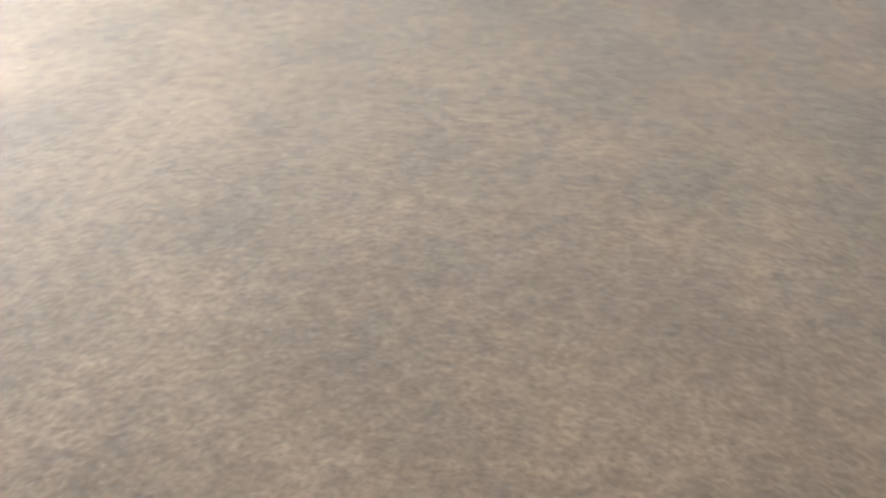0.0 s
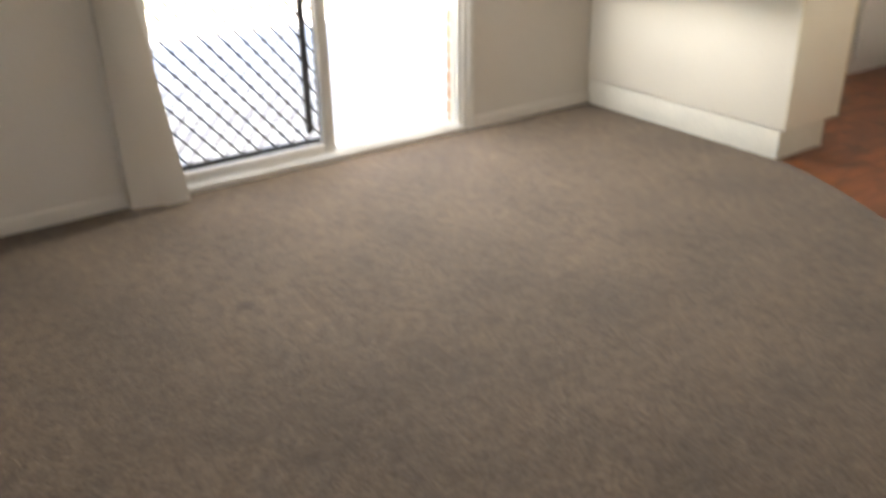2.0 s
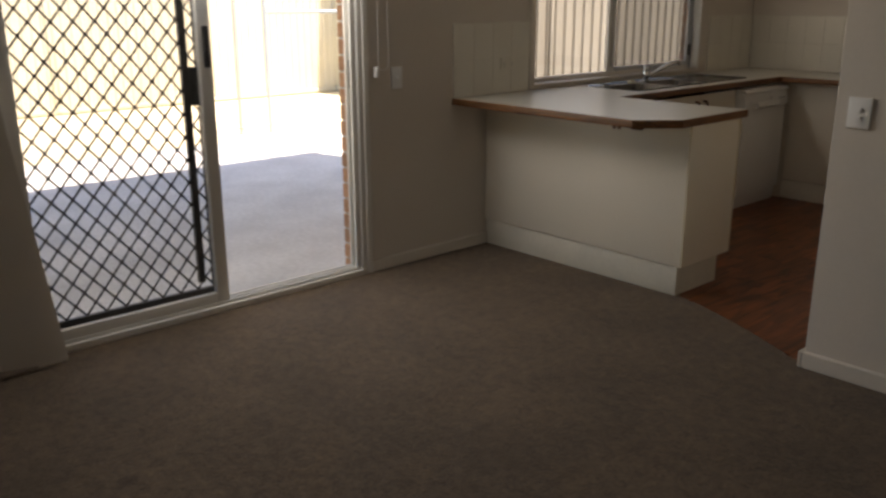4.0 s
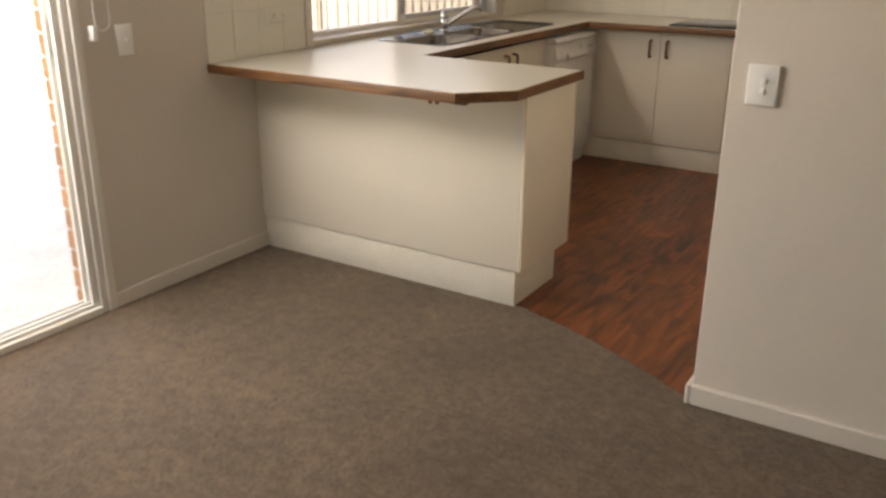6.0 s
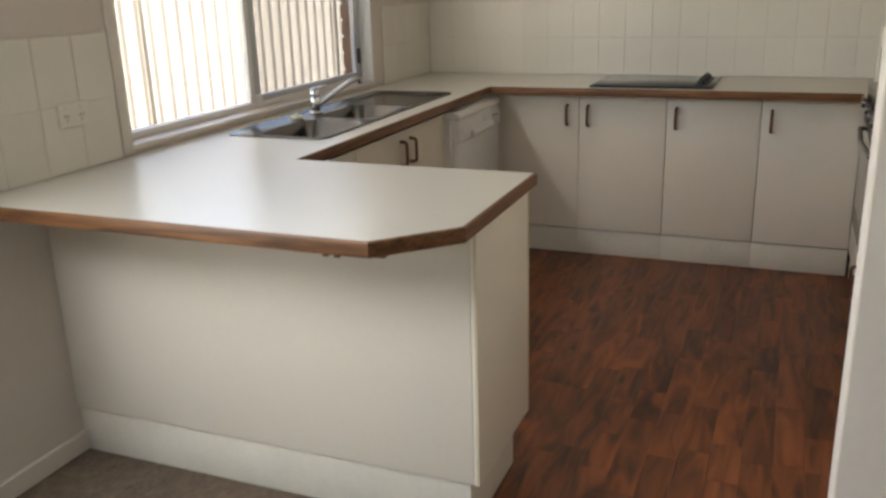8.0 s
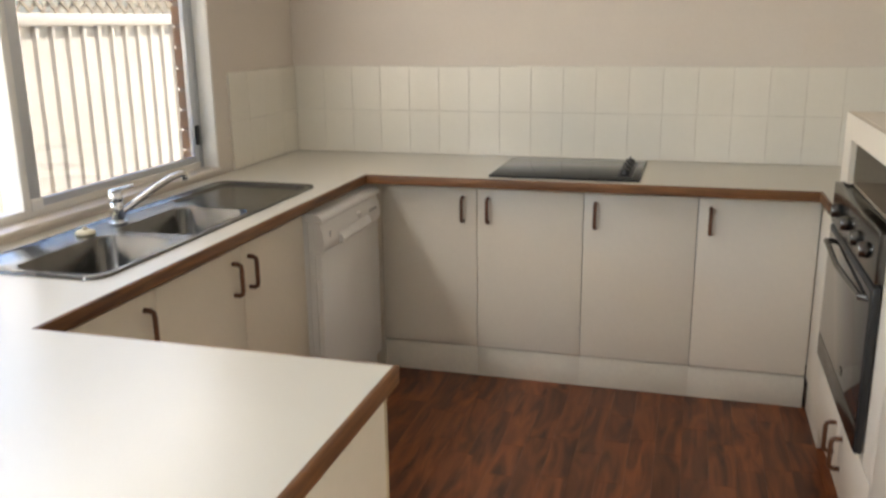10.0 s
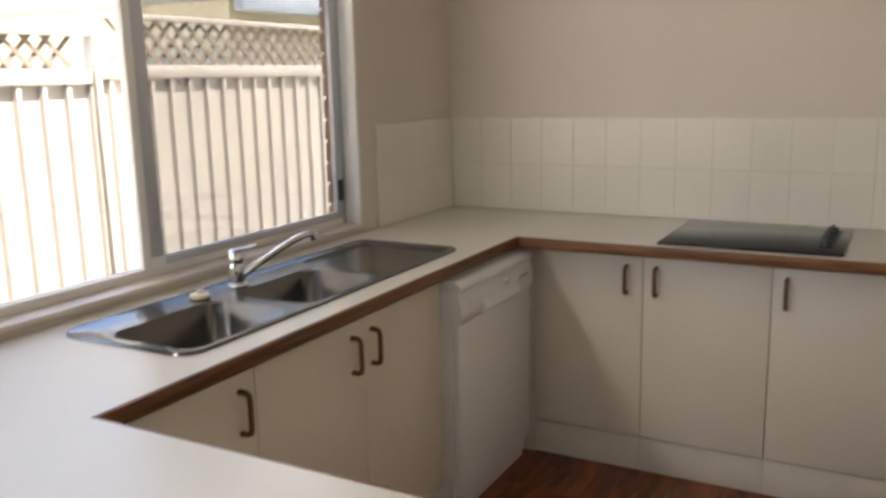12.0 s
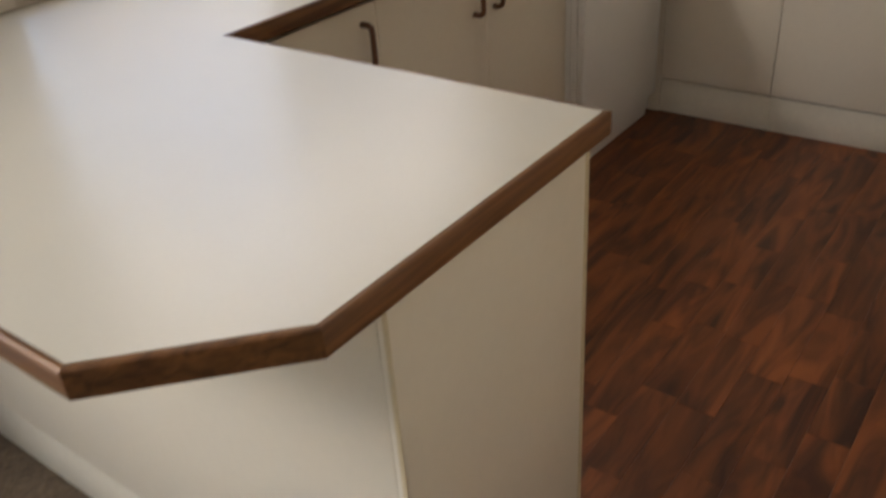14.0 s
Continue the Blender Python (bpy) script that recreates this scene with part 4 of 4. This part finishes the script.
pantry(1.253, 0.66, 0.085, "tall cream laminate pantry cabinet with timber handle")
pantry(0.66, 0.07, 0.545, "tall cream laminate pantry cabinet near the wall end")
filler = thing("pantry_filler", pose(0, 0, 0), "tall cream laminate filler panel beside the pantry", "panel")
part("panel", box(2.364, 2.382, -0.238, 0.068, 0.0, 2.2, 0.001), LAMINATE, filler)


# ---- wall tiles ----
def tiles():
    tw, th, gap = 0.1445, 0.2035, 0.0017
    me = mesh_of("tile", box(-tw / 2 + gap / 2, tw / 2 - gap / 2, -0.007, 0.0, -th / 2 + gap / 2, th / 2 - gap / 2, 0.0012, seg=1), TILE)
    z0 = 0.901
    back = structure("splashback_1", box(0.01, EAST, BACK - 0.0085, BACK - 0.0005, z0, z0 + 2 * th + 0.003), GROUT, "two rows of glossy cream wall tiles behind the bench", "tiles")
    for r in range(2):
        for k in range(20):
            piece("tile", me, back, pose(0.016 + tw * (k + 0.5), BACK - 0.004, z0 + th * (r + 0.5)))
    for a, b, n in ((2.36, BACK - 0.008, 4), (-0.272, 0.35, 4)):
        s = structure("splashback_2", box(0.0005, 0.0085, a, b, z0, z0 + 2 * th + 0.003), GROUT, "glossy cream wall tiles beside the window", "tiles")
        sc = (b - a) / (n * tw)
        for r in range(2):
            for k in range(n):
                piece("tile", me, s, pose(0.004, a + tw * sc * (k + 0.5), z0 + th * (r + 0.5), 0, 0, 90) @ Matrix.Diagonal((sc, 1, 1, 1)))


tiles()
brick_reveal()


# ---- plank floor ----
def planks():
    rng = random.Random(11)
    w, gap = 0.092, 0.0003
    meshes = {}
    for row in range(27):
        x = 0.53 + w * (row + 0.5)
        edge = max(0.045, 0.0) if x < 1.345 else 0.045 - (x - 1.345) * 0.444
        y = edge - 0.0 if x < 2.16 else -0.232
        first = True
        y_end = 2.6
        cut = rng.uniform(0.1, 0.5)
        while y < y_end:
            length = cut if first else rng.choice((0.22, 0.3, 0.38, 0.46))
            first = False
            length = round(length, 2)
            if length not in meshes:
                meshes[length] = mesh_of("plank", box(-w / 2 + gap / 2, w / 2 - gap / 2, gap / 2, length - gap / 2, -0.008, -0.001, 0.0004, seg=1), PLANK)
            piece("plank", meshes[length], kitchen_floor, pose(x, y, 0.0))
            y += length


planks()
